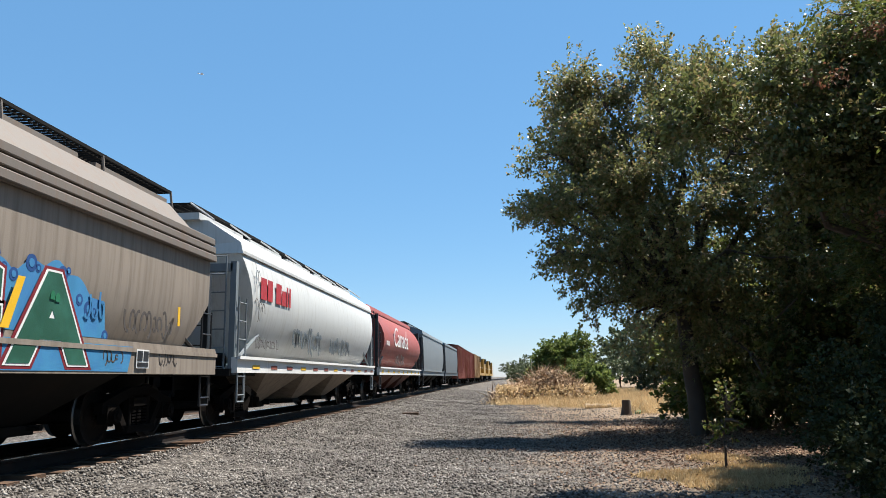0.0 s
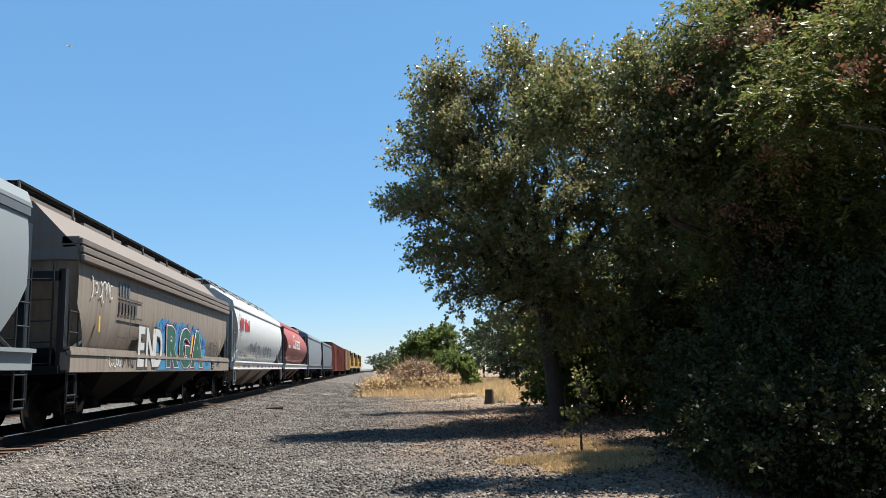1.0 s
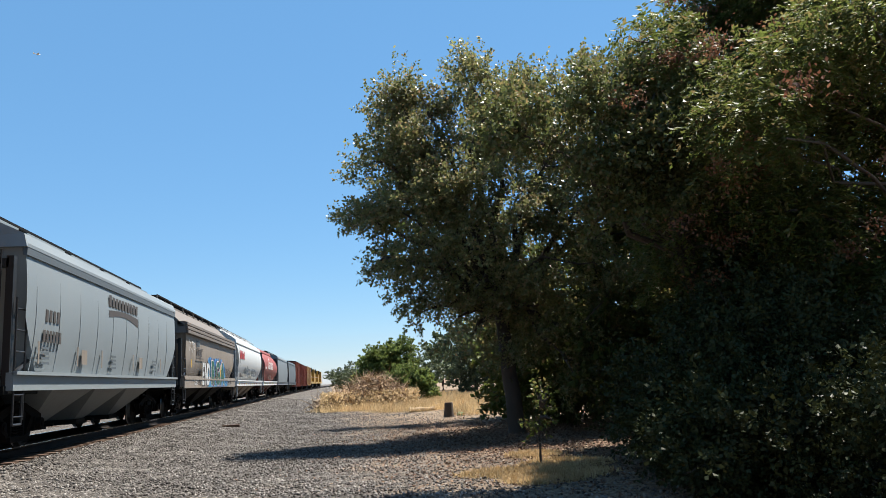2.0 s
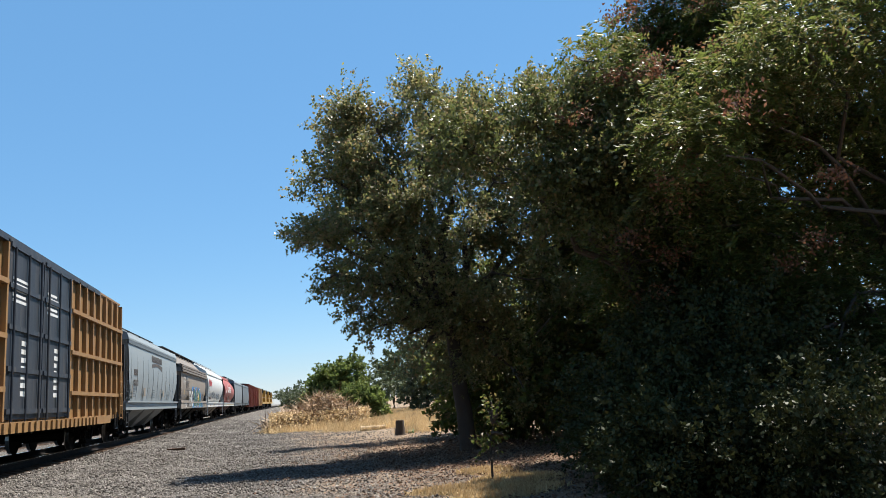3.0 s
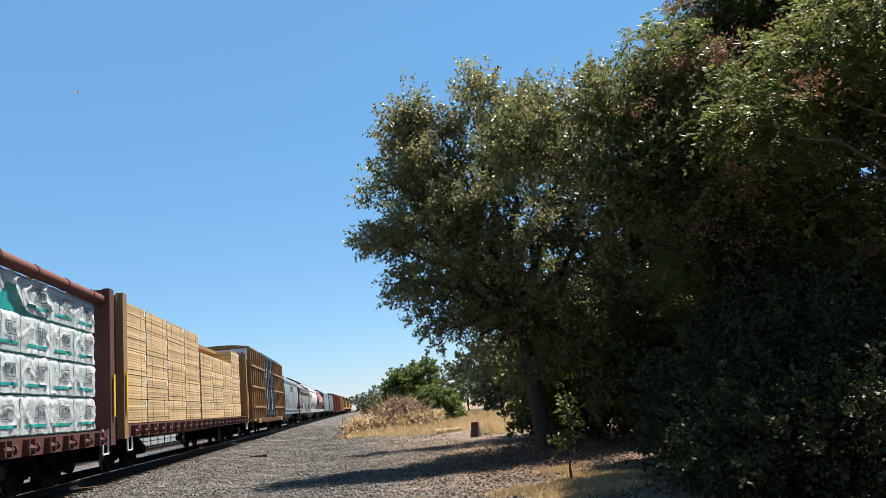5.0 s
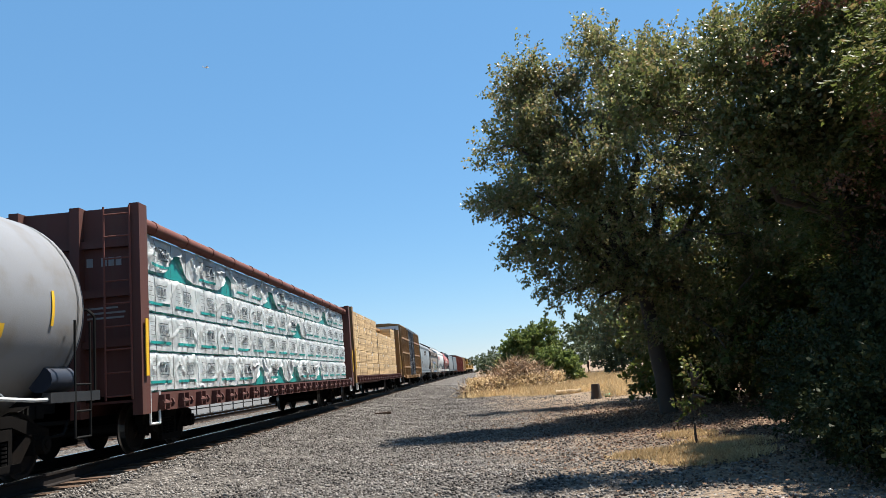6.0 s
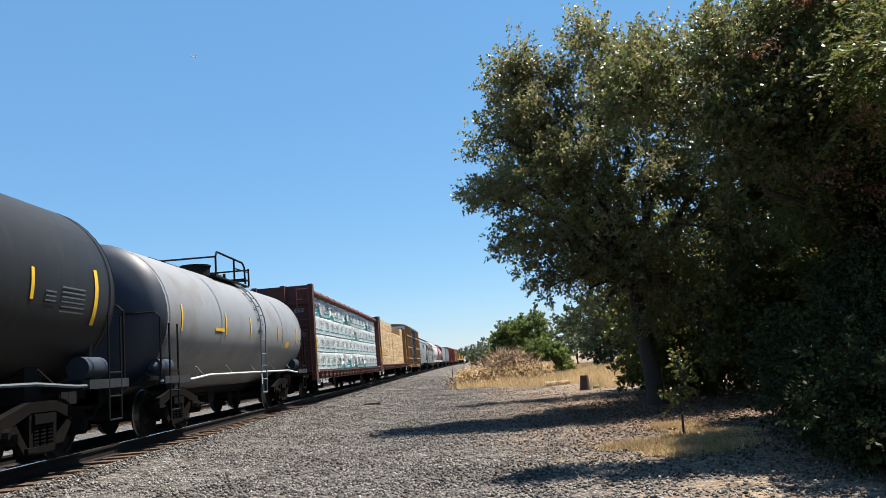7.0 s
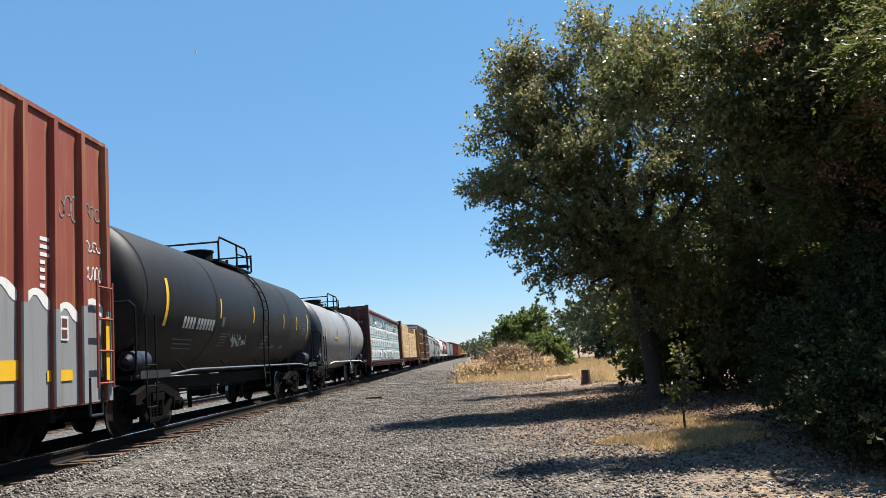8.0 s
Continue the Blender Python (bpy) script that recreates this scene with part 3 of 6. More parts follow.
def scrawl(car, name, y, z, w, h, material, seed, x=1.588, r=0.011, label="unreadable sprayed scrawl"):
    """A tangle of sprayed strokes."""
    rng = random.Random(seed)
    bm = bmesh.new()
    n = max(3, int(w / (h * 0.45)))
    for k in range(n):
        a = y + w * k / n
        b = a + w / n * 0.9
        c, ry, rz, ph = (a + b) / 2, (b - a) * rng.uniform(0.35, 0.7), h * rng.uniform(0.3, 0.5), rng.uniform(0, 6)
        turn = rng.uniform(3.0, 5.5)
        tail = rng.uniform(-0.5, 0.5) * h
        pts = [(x, c + ry * math.cos(ph + turn * u), z + h * 0.5 + rz * math.sin(ph + turn * u) + tail * (u - 0.5)) for u in [j / 8 for j in range(9)]]
        for p, q in zip(pts, pts[1:]):
            d = Vector(q) - Vector(p)
            o = Vector((0, -d.z, d.y)).normalized() * r
            P, Q = Vector(p), Vector(q)
            plate(bm, [P + o, P - o, Q - o, Q + o], 0.003)
    return tagged(part(name, bm, material, car, label), kind="stuff")


M_SPRAYBLUE = mat("blue_spray_paint", (0.035, 0.170, 0.320), 0.6, 0, 0.3, 4, (0.03, 0.12, 0.32), 0.6)
M_SPRAYDEEP = mat("deep_blue_spray_paint", (0.010, 0.050, 0.165), 0.6, 0, 0.2, 4)
M_SPRAYGREEN = mat("dark_green_spray_paint", (0.013, 0.068, 0.042), 0.55, 0, 0.3, 3, (0.03, 0.14, 0.10), 0.5)
M_SPRAYLIGHT = mat("bright_green_spray_paint", (0.012, 0.120, 0.055), 0.55, 0, 0.2, 3)
M_SPRAYRED = mat("dark_red_spray_paint", (0.144, 0.012, 0.018), 0.55, 0, 0.2, 3)
M_SPRAYDARK = mat("charcoal_spray_paint", (0.056, 0.048, 0.044), 0.7, 0, 0.3, 5)


def char_bars(car, name, y, z, n, w, h, material, x=1.585):
    """Reporting marks as plain bars, one to a character."""
    for k in range(n):
        flat_bars(car, name, x, [(y + w * k / n, z, w / n * 0.62, h)], material, "plain number bar")


def tan_hopper():
    side = [(1.40, 1.42), (1.475, 1.65), (1.53, 1.9), (1.56, 2.2), (1.57, 2.5), (1.57, 2.95), (1.53, 2.98)]
    car, half = hopper(-1.3, 13.4, "dusty taupe covered grain hopper with ribbed top band and bright graffiti", P_TAN, P_TANTOP, side, 4.12, rail_paint=M_BLACK, wide=0.62, post_mat=P_TANTOP, lean=0.05)
    for k in range(3):
        for s in (1, -1):
            bm = bmesh.new()
            z, x = 2.96 + k * 0.15, 1.60 - k * 0.02
            box(bm, min(s * x, s * (x + 0.07)), max(s * x, s * (x + 0.07)), -half + 0.4, half - 0.4, z, z + 0.115)
            box(bm, min(s * (x - 0.3), s * x), max(s * (x - 0.3), s * x), -half + 0.42, half - 0.42, z, z + 0.15)
            bmesh.ops.bevel(bm, geom=bm.edges[:], offset=0.012, segments=1, affect="EDGES")
            part("top_rib", bm, P_TANTOP, car)
    for s in (1, -1):
        bm = bmesh.new()
        box(bm, s * 1.57 - 0.03, s * 1.57 + 0.03, -half + 0.12, half - 0.12, 1.0, 1.40)
        box(bm, s * 1.54 - 0.05, s * 1.54 + 0.05, -half + 0.12, half - 0.12, 1.38, 1.44)
        part("sill_panel", bm, P_TAN, car)
    # sprayed lettering in three rounded forms over a blue cloud, carried on across the sill
    X = 1.575
    cloud = [(-1.95, 1.45)] + [(-1.9 + 5.3 * k / 80, 2.05 + 0.09 * abs(math.sin(k * 0.42)) + 0.16 * abs(math.sin(k * 0.118 + 0.25)) - 0.25 * max(0, (k - 64) / 16)) for k in range(81)] + [(3.45, 1.45)]
    on_side(car, "graffiti_cloud", cloud, M_SPRAYBLUE, X, "sprayed blue cloud")
    on_side(car, "graffiti_cloud", [(-2.0, 1.03), (-2.0, 1.37), (4.16, 1.37), (4.05, 1.03)], M_SPRAYBLUE, 1.602, "sprayed blue band")
    for k in range(26):
        u = k / 25
        y = -1.7 + 5.1 * u + 0.05 * math.sin(k * 2.3)
        z = 2.12 + 0.10 * math.sin(k * 1.9) - 0.75 * max(0.0, u - 0.84) / 0.16 * 0.8
        r0 = 0.05 + 0.025 * (k % 3)
        ring = [(y + r0 * math.cos(a), z + r0 * math.sin(a)) for a in [j * math.tau / 12 for j in range(12)]]
        core = [(y + 0.5 * r0 * math.cos(a), z + 0.5 * r0 * math.sin(a)) for a in [j * math.tau / 10 for j in range(10)]]
        on_side(car, "graffiti_bubble", ring, M_SPRAYDEEP, X + 0.003, "deep blue sprayed bubble")
        on_side(car, "graffiti_bubble", core, M_SPRAYBLUE, X + 0.006, "pale blue sprayed bubble")
    layers = ((0.125, M_SPRAYRED, "dark red sprayed outline"), (0.09, M_WHITE, "white sprayed edge"), (0.065, M_SPRAYGREEN, "dark green sprayed letter"))
    for text, y, wide in (("R", -1.16, 1.3), ("G", 0.18, 1.2), ("A", 1.60, 1.42)):
        for k, (grow, paint, label) in enumerate(layers):
            rounded_letters(car, "graffiti_letter", text, 1.606 + 0.004 * k, y, 1.17, 1.32, paint, label, 0.0, wide, grow)
    rng = random.Random(4)
    for y in (2.14, 2.24):
        z = rng.uniform(1.80, 1.92)
        on_side(car, "graffiti_shine", arch(y, y + 0.09, z, z + 0.10), M_SPRAYLIGHT, 1.622, "bright green sprayed shine")
    for text, y, wide in (("E", -3.55, 0.85), ("N", -2.95, 0.8), ("D", -2.28, 0.8)):
        for k, (grow, paint, label) in enumerate(((0.075, M_SPRAYDARK, "dark sprayed outline"), (0.03, P_CP, "pale sprayed letter"))):
            rounded_letters(car, "graffiti_letter", text, 1.606 + 0.004 * k, y, 1.13, 1.22, paint, label, 0.12, wide, grow)
    on_side(car, "graffiti_stroke", [(1.30, 1.46), (1.44, 1.46), (1.66, 2.02), (1.54, 2.02)], M_YELLOW, 1.626, "yellow sprayed stroke")
    scrawl(car, "graffiti_tag", -6.4, 2.35, 1.3, 0.42, M_WHITE, 1)
    scrawl(car, "graffiti_tag", -5.4, 1.08, 0.8, 0.26, M_WHITE, 2, 1.604)
    scrawl(car, "graffiti_tag", -4.5, 1.08, 0.8, 0.24, M_SPRAYDARK, 3, 1.604)
    scrawl(car, "graffiti_tag", 3.9, 1.55, 1.5, 0.34, M_SPRAYDARK, 4, r=0.022)
    scrawl(car, "graffiti_tag", 3.4, 1.12, 0.5, 0.2, M_SPRAYDARK, 5, 1.606)
    scrawl(car, "graffiti_tag", 5.0, 1.14, 0.6, 0.2, M_SPRAYDARK, 6, 1.604)
    scrawl(car, "graffiti_tag", 2.9, 1.6, 0.5, 0.5, M_SPRAYBLUE, 7, 1.592, 0.02)
    char_bars(car, "reporting_mark", -4.75, 2.58, 4, 0.76, 0.24, P_GREYDK)
    char_bars(car, "car_number", -4.72, 2.21, 6, 1.25, 0.25, M_SPRAYDARK)
    for bar in ((-4.75, 2.50, 1.6, 0.03), (-4.75, 2.12, 1.6, 0.035), (-4.75, 1.68, 1.5, 0.03), (-4.0, 1.7, 0.025, 0.42)):
        flat_bars(car, "rule_line", 1.585, [bar], M_SPRAYDARK, "dark painted rule line")
    on_side(car, "data_plate", [(4.25, 1.08), (4.62, 1.08), (4.62, 1.34), (4.25, 1.34)], M_WHITE, 1.620, "white data stencil box")
    flat_bars(car, "data_cells", 1.625, [(4.27, 1.10, 0.33, 0.06), (4.27, 1.18, 0.15, 0.14), (4.45, 1.18, 0.15, 0.14)], M_BLACK)
    for y in (-5.9, 5.6):
        on_side(car, "reflector", [(y, 1.75), (y + 0.08, 1.75), (y + 0.08, 2.05), (y, 2.05)], M_YELLOW, 1.59, "yellow reflective strip")
    return car, half


def cp_hopper():
    side = arc_side(1.20, 1.36, 1.585, 3.42, 1.46, 10)
    car, half = hopper(14.4, 30.0, "pale grey covered hopper with red lettering bars and dark graffiti", P_CP, P_CP, side, 4.2, inset=lambda z: 0.42 + 0.42 * max(0, 3.4 - z), under=P_TAN, sill_mat=M_WHITE, rail_paint=P_GREY, wide=0.5, post_mat=P_CP, lean=0.5)
    X = 1.615
    # the railway's name as plain red letter-sized blocks
    for k, (w, h) in enumerate(((0.40, 0.46), (0.36, 0.46), (0.40, 0.46), (0.30, 0.34), (0.13, 0.46), (0.13, 0.46))):
        y = -6.55 + (0.0, 0.46, 1.08, 1.54, 1.90, 2.12)[k]
        bm = bmesh.new()
        plate(bm, [(X, y, 2.58), (X, y + w, 2.58), (X, y + w, 2.58 + h), (X, y, 2.58 + h)], 0.004)
        part("name_block", bm, M_RED, car, "plain red letter block")
    for k, (y, w) in enumerate(((-3.8, 2.9), (0.05, 2.9))):
        scrawl(car, "graffiti_tag", y, 1.62, w, 0.5, P_GREYDK, 20 + k, 1.555, 0.06, "dark sprayed graffiti")
    scrawl(car, "graffiti_tag", -6.9, 2.05, 0.7, 0.5, M_SPRAYDARK, 23, X)
    scrawl(car, "graffiti_tag", -6.7, 1.55, 1.6, 0.2, M_SPRAYDARK, 24, 1.575)
    scrawl(car, "graffiti_tag", -7.0, 2.75, 0.4, 0.5, P_RICH, 25, X)
    for k in range(12):
        y = -half + 1.0 + k * 1.25
        on_side(car, "reflector", [(y, 1.12), (y + 0.45, 1.12), (y + 0.45, 1.2), (y, 1.2)], M_YELLOW if k % 3 == 0 else P_OXIDE, 1.565, "dull reflective strip")
    return car, half


def red_hopper():
    side = arc_side(1.05, 1.36, 1.64, 3.75, 0.95, 10)
    car, half = hopper(31.2, 46.4, "faded red cylindrical grain hopper with white wordmark", P_CANADA, P_CANADA, side, 4.0, inset=lambda z: 0.9, under=P_OXDARK, sill_mat=M_WHITE, rail_paint=M_BLACK)
    rounded_letters(car, "wordmark", "Canada", 1.655, -4.0, 2.35, 1.25, M_WHITE, "white lettered word on the red side", 0.0, 1.35)
    scrawl(car, "graffiti_tag", -3.0, 1.5, 3.2, 0.5, M_SPRAYDARK, 31, 1.53, 0.03)
    char_bars(car, "car_number", -6.2, 2.3, 5, 0.9, 0.2, M_WHITE, 1.65)
    for k in range(9):
        y = -half + 0.6 + k * 1.65
        on_side(car, "reflector", [(y, 1.12), (y + 0.5, 1.12), (y + 0.5, 1.24), (y, 1.24)], M_YELLOW, 1.565, "yellow reflective strip")
    return car, half


def rich_hopper():
    side = arc_side(1.48, 1.36, 1.585, 3.50, 1.53)
    car, half = hopper(-16.1, -2.45, "blue-grey covered hopper with dark company mark and swoosh", P_RICH, P_RICH, side, 4.2, rail_paint=M_BLACK, under=P_GREY, sill_mat=P_RICH, post_mat=False)
    # Dark grey strip under the eave, the roof's shade put in as colour.
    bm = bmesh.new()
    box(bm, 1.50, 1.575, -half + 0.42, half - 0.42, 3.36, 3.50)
    part("eave_channel", bm, P_GREYDK, car, "eave channel with its shade put in as dark grey")
    # company name as plain letter-sized blocks over a curved swoosh
    for k in range(10):
        y = -1.42 + 0.275 * k
        h = 0.27 if k == 0 else 0.24
        on_side(car, "name_block", [(y, 2.96), (y + 0.20, 2.96), (y + 0.20, 2.96 + h), (y, 2.96 + h)], M_SPRAYDARK, 1.588, "plain dark letter block")
    n = 14
    up = [(-1.42 + 2.75 * k / n, 2.86 + 0.06 * math.sin(math.pi * k / n)) for k in range(n + 1)]
    lo = [(-1.42 + 2.75 * k / n, 2.70 + 0.12 * math.sin(math.pi * k / n) - 0.06 * k / n) for k in range(n + 1)]
    on_side(car, "swoosh", up + lo[::-1], M_SPRAYDARK, 1.588, "curved dark swoosh")
    char_bars(car, "reporting_mark", -5.45, 2.28, 4, 0.78, 0.22, M_SPRAYDARK, 1.59)
    char_bars(car, "car_number", -5.55, 1.90, 6, 1.0, 0.22, M_SPRAYDARK, 1.588)
    for k in range(10):
        y = -5.9 + 1.22 * k
        for s in (1, -1):
            bm = bmesh.new()
            prof = arc_side(1.48, 1.38, 1.585, 3.36, 1.53)
            for (xa, za), (xb, zb) in zip(prof, prof[1:]):
                v = [bm.verts.new(p) for p in ((s * (xa + 0.008), y - 0.02, za), (s * (xa + 0.008), y + 0.02, za), (s * (xb + 0.008), y + 0.02, zb), (s * (xb + 0.008), y - 0.02, zb))]
                bm.faces.new(v)
            bmesh.ops.remove_doubles(bm, verts=bm.verts, dist=1e-5)
            bmesh.ops.solidify(bm, geom=bm.faces[:], thickness=0.008)
            part("panel_seam", bm, P_RICH, car)
    for y in (-5.75, -3.6, -1.9, 0.9, 4.2):
        on_side(car, "reflector", [(y, 1.5), (y + 0.07, 1.5), (y + 0.07, 1.9), (y, 1.9)], P_TAN, 1.578, "faded brown reflective strip")
    for y, z in ((-3.3, 1.55), (1.6, 1.55)):
        on_side(car, "placard", [(y, z), (y + 0.35, z), (y + 0.35, z + 0.3), (y, z + 0.3)], P_TAN, 1.576, "faded tan placard")
    for y in (-5.6, -1.1, 3.2):
        flat_bars(car, "stencil_marks", 1.577, [(y, 1.5 + 0.09 * k, 0.4, 0.045) for k in range(4)], P_GREYDK, "small dark stencil marks")
    return car, half


tan_car = tan_hopper()
cp_car = cp_hopper()
red_car = red_hopper()
rich_car = rich_hopper()
hopper(47.8, 64.0, "slate grey covered hopper with dark end cage", P_GREY, P_GREY, arc_side(1.5, 1.36, 1.56, 3.6, 1.48), 4.2, rail_paint=M_BLACK)
hopper(65.4, 82.0, "dark slate covered hopper with ribbed sides", P_GREYDK, P_GREYDK, arc_side(1.52, 1.36, 1.56, 3.6, 1.50), 4.0, rail_paint=M_BLACK)


def boxcar_base(rear, front, label, paint, z0, z1, roof_mat, ribs, spin=True):
    half, mid = (front - rear) / 2, (front + rear) / 2
    car = thing("boxcar", label, "railway car", "cars of the freight train")
    TRAIN.append((car, mid))
    shell(car, "body", [(1.5, z0), (1.5, z1)], half, lambda z: 0.0, paint)
    shell(car, "roof", [(1.53, z1), (1.53, z1 + 0.06), (0.8, z1 + 0.17), (0.0, z1 + 0.2)], half + 0.02, lambda z: 0.0, roof_mat)
    for y in ribs:
        for s in (1, -1):
            bm = bmesh.new()
            box(bm, min(s * 1.50, s * 1.575), max(s * 1.50, s * 1.575), y * half - 0.045, y * half + 0.045, z0 + 0.03, z1 - 0.02)
            part("side_post", bm, paint, car)
    bm = bmesh.new()
    box(bm, -0.35, 0.35, -half, half, 0.7, z0 + 0.05)
    for k in range(7):
        y = -half + 2 * half * (k + 0.5) / 7
        box(bm, -1.35, 1.35, y - 0.06, y + 0.06, z0 - 0.18, z0 + 0.02)
    part("underframe", bm, M_UNDER, car)
    for s in (1, -1):
        e = s * half
        for k in range(9):
            bm = bmesh.new()
            z = z0 + 0.35 + k * (z1 - z0 - 0.5) / 8
            box(bm, -1.4, 1.4, min(e, e + s * 0.07), max(e, e + s * 0.07), z - 0.08, z + 0.08)
            part("end_corrugation", bm, paint, car)
        stirrup(car, 1.52, e - s * 0.55 if s > 0 else e + 0.2, M_BLACK)
    trucks(car, half - 2.0, spin=spin)
    coupler(car, half)
    return car, half


def yellow_box():
    z0, z1 = 0.80, 4.50
    car, half = boxcar_base(-34.1, -17.1, "ochre yellow boxcar with dark double plug doors and faded graffiti", P_YELLOW, z0, z1, P_YELLOW, [])
    # outside posts and belts beside the doors
    for a, b in ((-1.0, -0.31), (0.25, 1.0)):
        n = 7 if a < 0 else 8
        for k in range(n + 1):
            y = (a + (b - a) * k / n) * half
            bm = bmesh.new()
            box(bm, 1.50, 1.60, y - 0.045, y + 0.045, z0 + 0.12, z1 - 0.04)
            part("side_post", bm, P_YELLOW, car)
        for z in (1.52, 2.54, 3.60):
            bm = bmesh.new()
            box(bm, 1.50, 1.63, a * half + 0.02, b * half - 0.02, z - 0.05, z + 0.05)
            part("belt_rail", bm, P_YELLOW, car)
    bm = bmesh.new()
    box(bm, 1.49, 1.62, -half + 2.2, half - 1.7, z0 - 0.12, z0 + 0.1)
    part("side_sill", bm, P_YELLOW, car)
    for k in range(26):
        bm = bmesh.new()
        y = -half + 3.4 + k * 0.40
        box(bm, 1.62, 1.66, y - 0.06, y + 0.06, z0 - 0.12, z0 + 0.08)
        part("sill_rib", bm, P_YELLOW, car)
    for d, (a, b) in enumerate(((-0.305, -0.035), (-0.028, 0.245))):
        bm = bmesh.new()
        box(bm, 1.50, 1.59, a * half, b * half, z0 + 0.15, z1 - 0.12)
        door = part("plug_door", bm, P_DOOR, car, "dark blue-black plug door")
        for k in range(3):
            bm = bmesh.new()
            y = (a + (b - a) * (0.12 + 0.38 * k)) * half
            rod(bm, (1.63, y, z0 + 0.1), (1.63, y, z1 - 0.15), 0.025)
            part("lock_rod", bm, P_DOOR, door)
        for k in range(5):
            bm = bmesh.new()
            z = z0 + 0.3 + k * 0.82
            box(bm, 1.59, 1.625, a * half + 0.05, b * half - 0.05, z - 0.05, z + 0.05)
            part("door_rib", bm, P_DOOR, door)
        rng = random.Random(d)
        rows = [(a * half + 0.25, z1 - 0.8 - 0.11 * k, rng.uniform(0.7, 1.1), 0.06) for k in range(5)] + [(a * half + 0.9, z0 + 0.6 + 0.17 * k, rng.uniform(0.2, 0.4), 0.1) for k in range(7)]
        flat_bars(door, "stencil_marks", 1.592, rows, M_WHITE, "faded white stencil marks")
    bm = bmesh.new()
    box(bm, 1.50, 1.60, -0.5 * half, 0.62 * half, z1 - 0.10, z1 + 0.03)
    part("door_track", bm, P_DOOR, car)
    for s in (1, -1):
        ladder(car, 1.66, s * half - (0.55 if s > 0 else -0.12), 0.75, 2.3, P_YELLOW, "y", 0.42, 0.38)
    bm = bmesh.new()
    box(bm, -1.45, 1.45, -half - 0.075, -half - 0.06, z1 - 0.62, z1 - 0.05)
    part("end_panel", bm, M_WHITE, car, "white end panel with dark number bars")
    bm = bmesh.new()
    for k in range(5):
        box(bm, 0.45 + k * 0.17, 0.56 + k * 0.17, -half - 0.082, -half - 0.074, z1 - 0.42, z1 - 0.24)
    part("number_bars", bm, M_BLACK, car)
    return car, half


def red_box():
    z0, z1 = 0.64, 4.42
    car, half = boxcar_base(-124.0, -107.35, "weathered oxide red boxcar with grey lower graffiti panel", P_OXIDE, z0, z1, P_OXIDE, [])
    for k in range(18):
        y = half - 0.06 - k * 0.71
        for s in (1, -1):
            bm = bmesh.new()
            box(bm, min(s * 1.50, s * 1.585), max(s * 1.50, s * 1.585), y - 0.05, y + 0.05, z0 + 0.03, z1 - 0.02)
            part("side_post", bm, P_OXIDE, car)
    # painted-over grey lower band with a white scalloped edge
    for k in range(17):
        y1 = half - 0.12 - k * 0.71
        y0 = y1 - 0.59
        bm = bmesh.new()
        top = [(1.503, y1 - (y1 - y0) * j / 8, 1.95 + 0.13 * math.sin(math.pi * j / 8) - 0.1 * math.sin(k * 1.7)) for j in range(9)]
        plate(bm, [(1.503, y1, z0 + 0.02)] + top + [(1.503, y0, z0 + 0.02)], 0.003)
        part("graffiti_fill", bm, P_GREYPANEL, car, "grey sprayed panel")
        bm = bmesh.new()
        lo = [(1.508, y, z - 0.10 - 0.05 * math.sin(j)) for j, (_, y, z) in enumerate(top)]
        hi = [(1.508, y, z + 0.03) for _, y, z in top]
        plate(bm, hi + lo[::-1], 0.003)
        part("graffiti_edge", bm, M_WHITE, car, "white sprayed outline")
    for k in range(18):
        y = half - 0.06 - k * 0.71
        bm = bmesh.new()
        box(bm, 1.56, 1.589, y - 0.054, y + 0.054, z0 + 0.02, 1.93 + 0.05 * math.sin(k * 2.1))
        part("graffiti_fill", bm, P_GREYPANEL, car, "grey sprayed post")
    scrawl(car, "graffiti_tag", half - 0.62, 2.35, 0.5, 0.22, M_WHITE, 61, 1.504)
    scrawl(car, "graffiti_tag", half - 0.60, 2.75, 0.45, 0.2, M_WHITE, 62, 1.504)
    scrawl(car, "graffiti_tag", half - 0.62, 3.2, 0.5, 0.3, P_GREYPANEL, 63, 1.504)
    scrawl(car, "graffiti_tag", half - 1.3, 3.1, 0.5, 0.4, P_GREYPANEL, 64, 1.504)
    ladder(car, 1.62, half - 0.5, 0.85, 2.35, P_OXIDE, "y", 0.45, 0.45, 0.022)
    rows = [(half - 1.75, 2.75 - 0.1 * k, 0.45 if k < 3 else 0.12, 0.05) for k in range(7)] + [(half - 1.4, 2.45 - 0.1 * k, 0.12, 0.05) for k in range(4)]
    flat_bars(car, "stencil_marks", 1.502, rows, M_WHITE, "small faded white stencil marks")
    bm = bmesh.new()
    plate(bm, [(1.515, half - 1.62, 0.98), (1.515, half - 1.0, 0.98), (1.515, half - 1.0, 1.12), (1.515, half - 1.62, 1.12)])
    plate(bm, [(1.515, half - 2.6, 1.02), (1.515, half - 2.1, 1.02), (1.515, half - 2.1, 1.25), (1.515, half - 2.6, 1.25)])
    plate(bm, [(1.60, half - 0.22, 0.95), (1.60, half - 0.12, 0.95), (1.60, half - 0.12, 1.85), (1.60, half - 0.22, 1.85)])
    part("reflector", bm, M_YELLOW, car, "yellow reflective strip")
    bm = bmesh.new()
    plate(bm, [(1.515, half - 1.45, 1.5), (1.515, half - 1.1, 1.5), (1.515, half - 1.1, 1.82), (1.515, half - 1.45, 1.82)])
    part("data_plate", bm, M_WHITE, car, "white data stencil box")
    bm = bmesh.new()
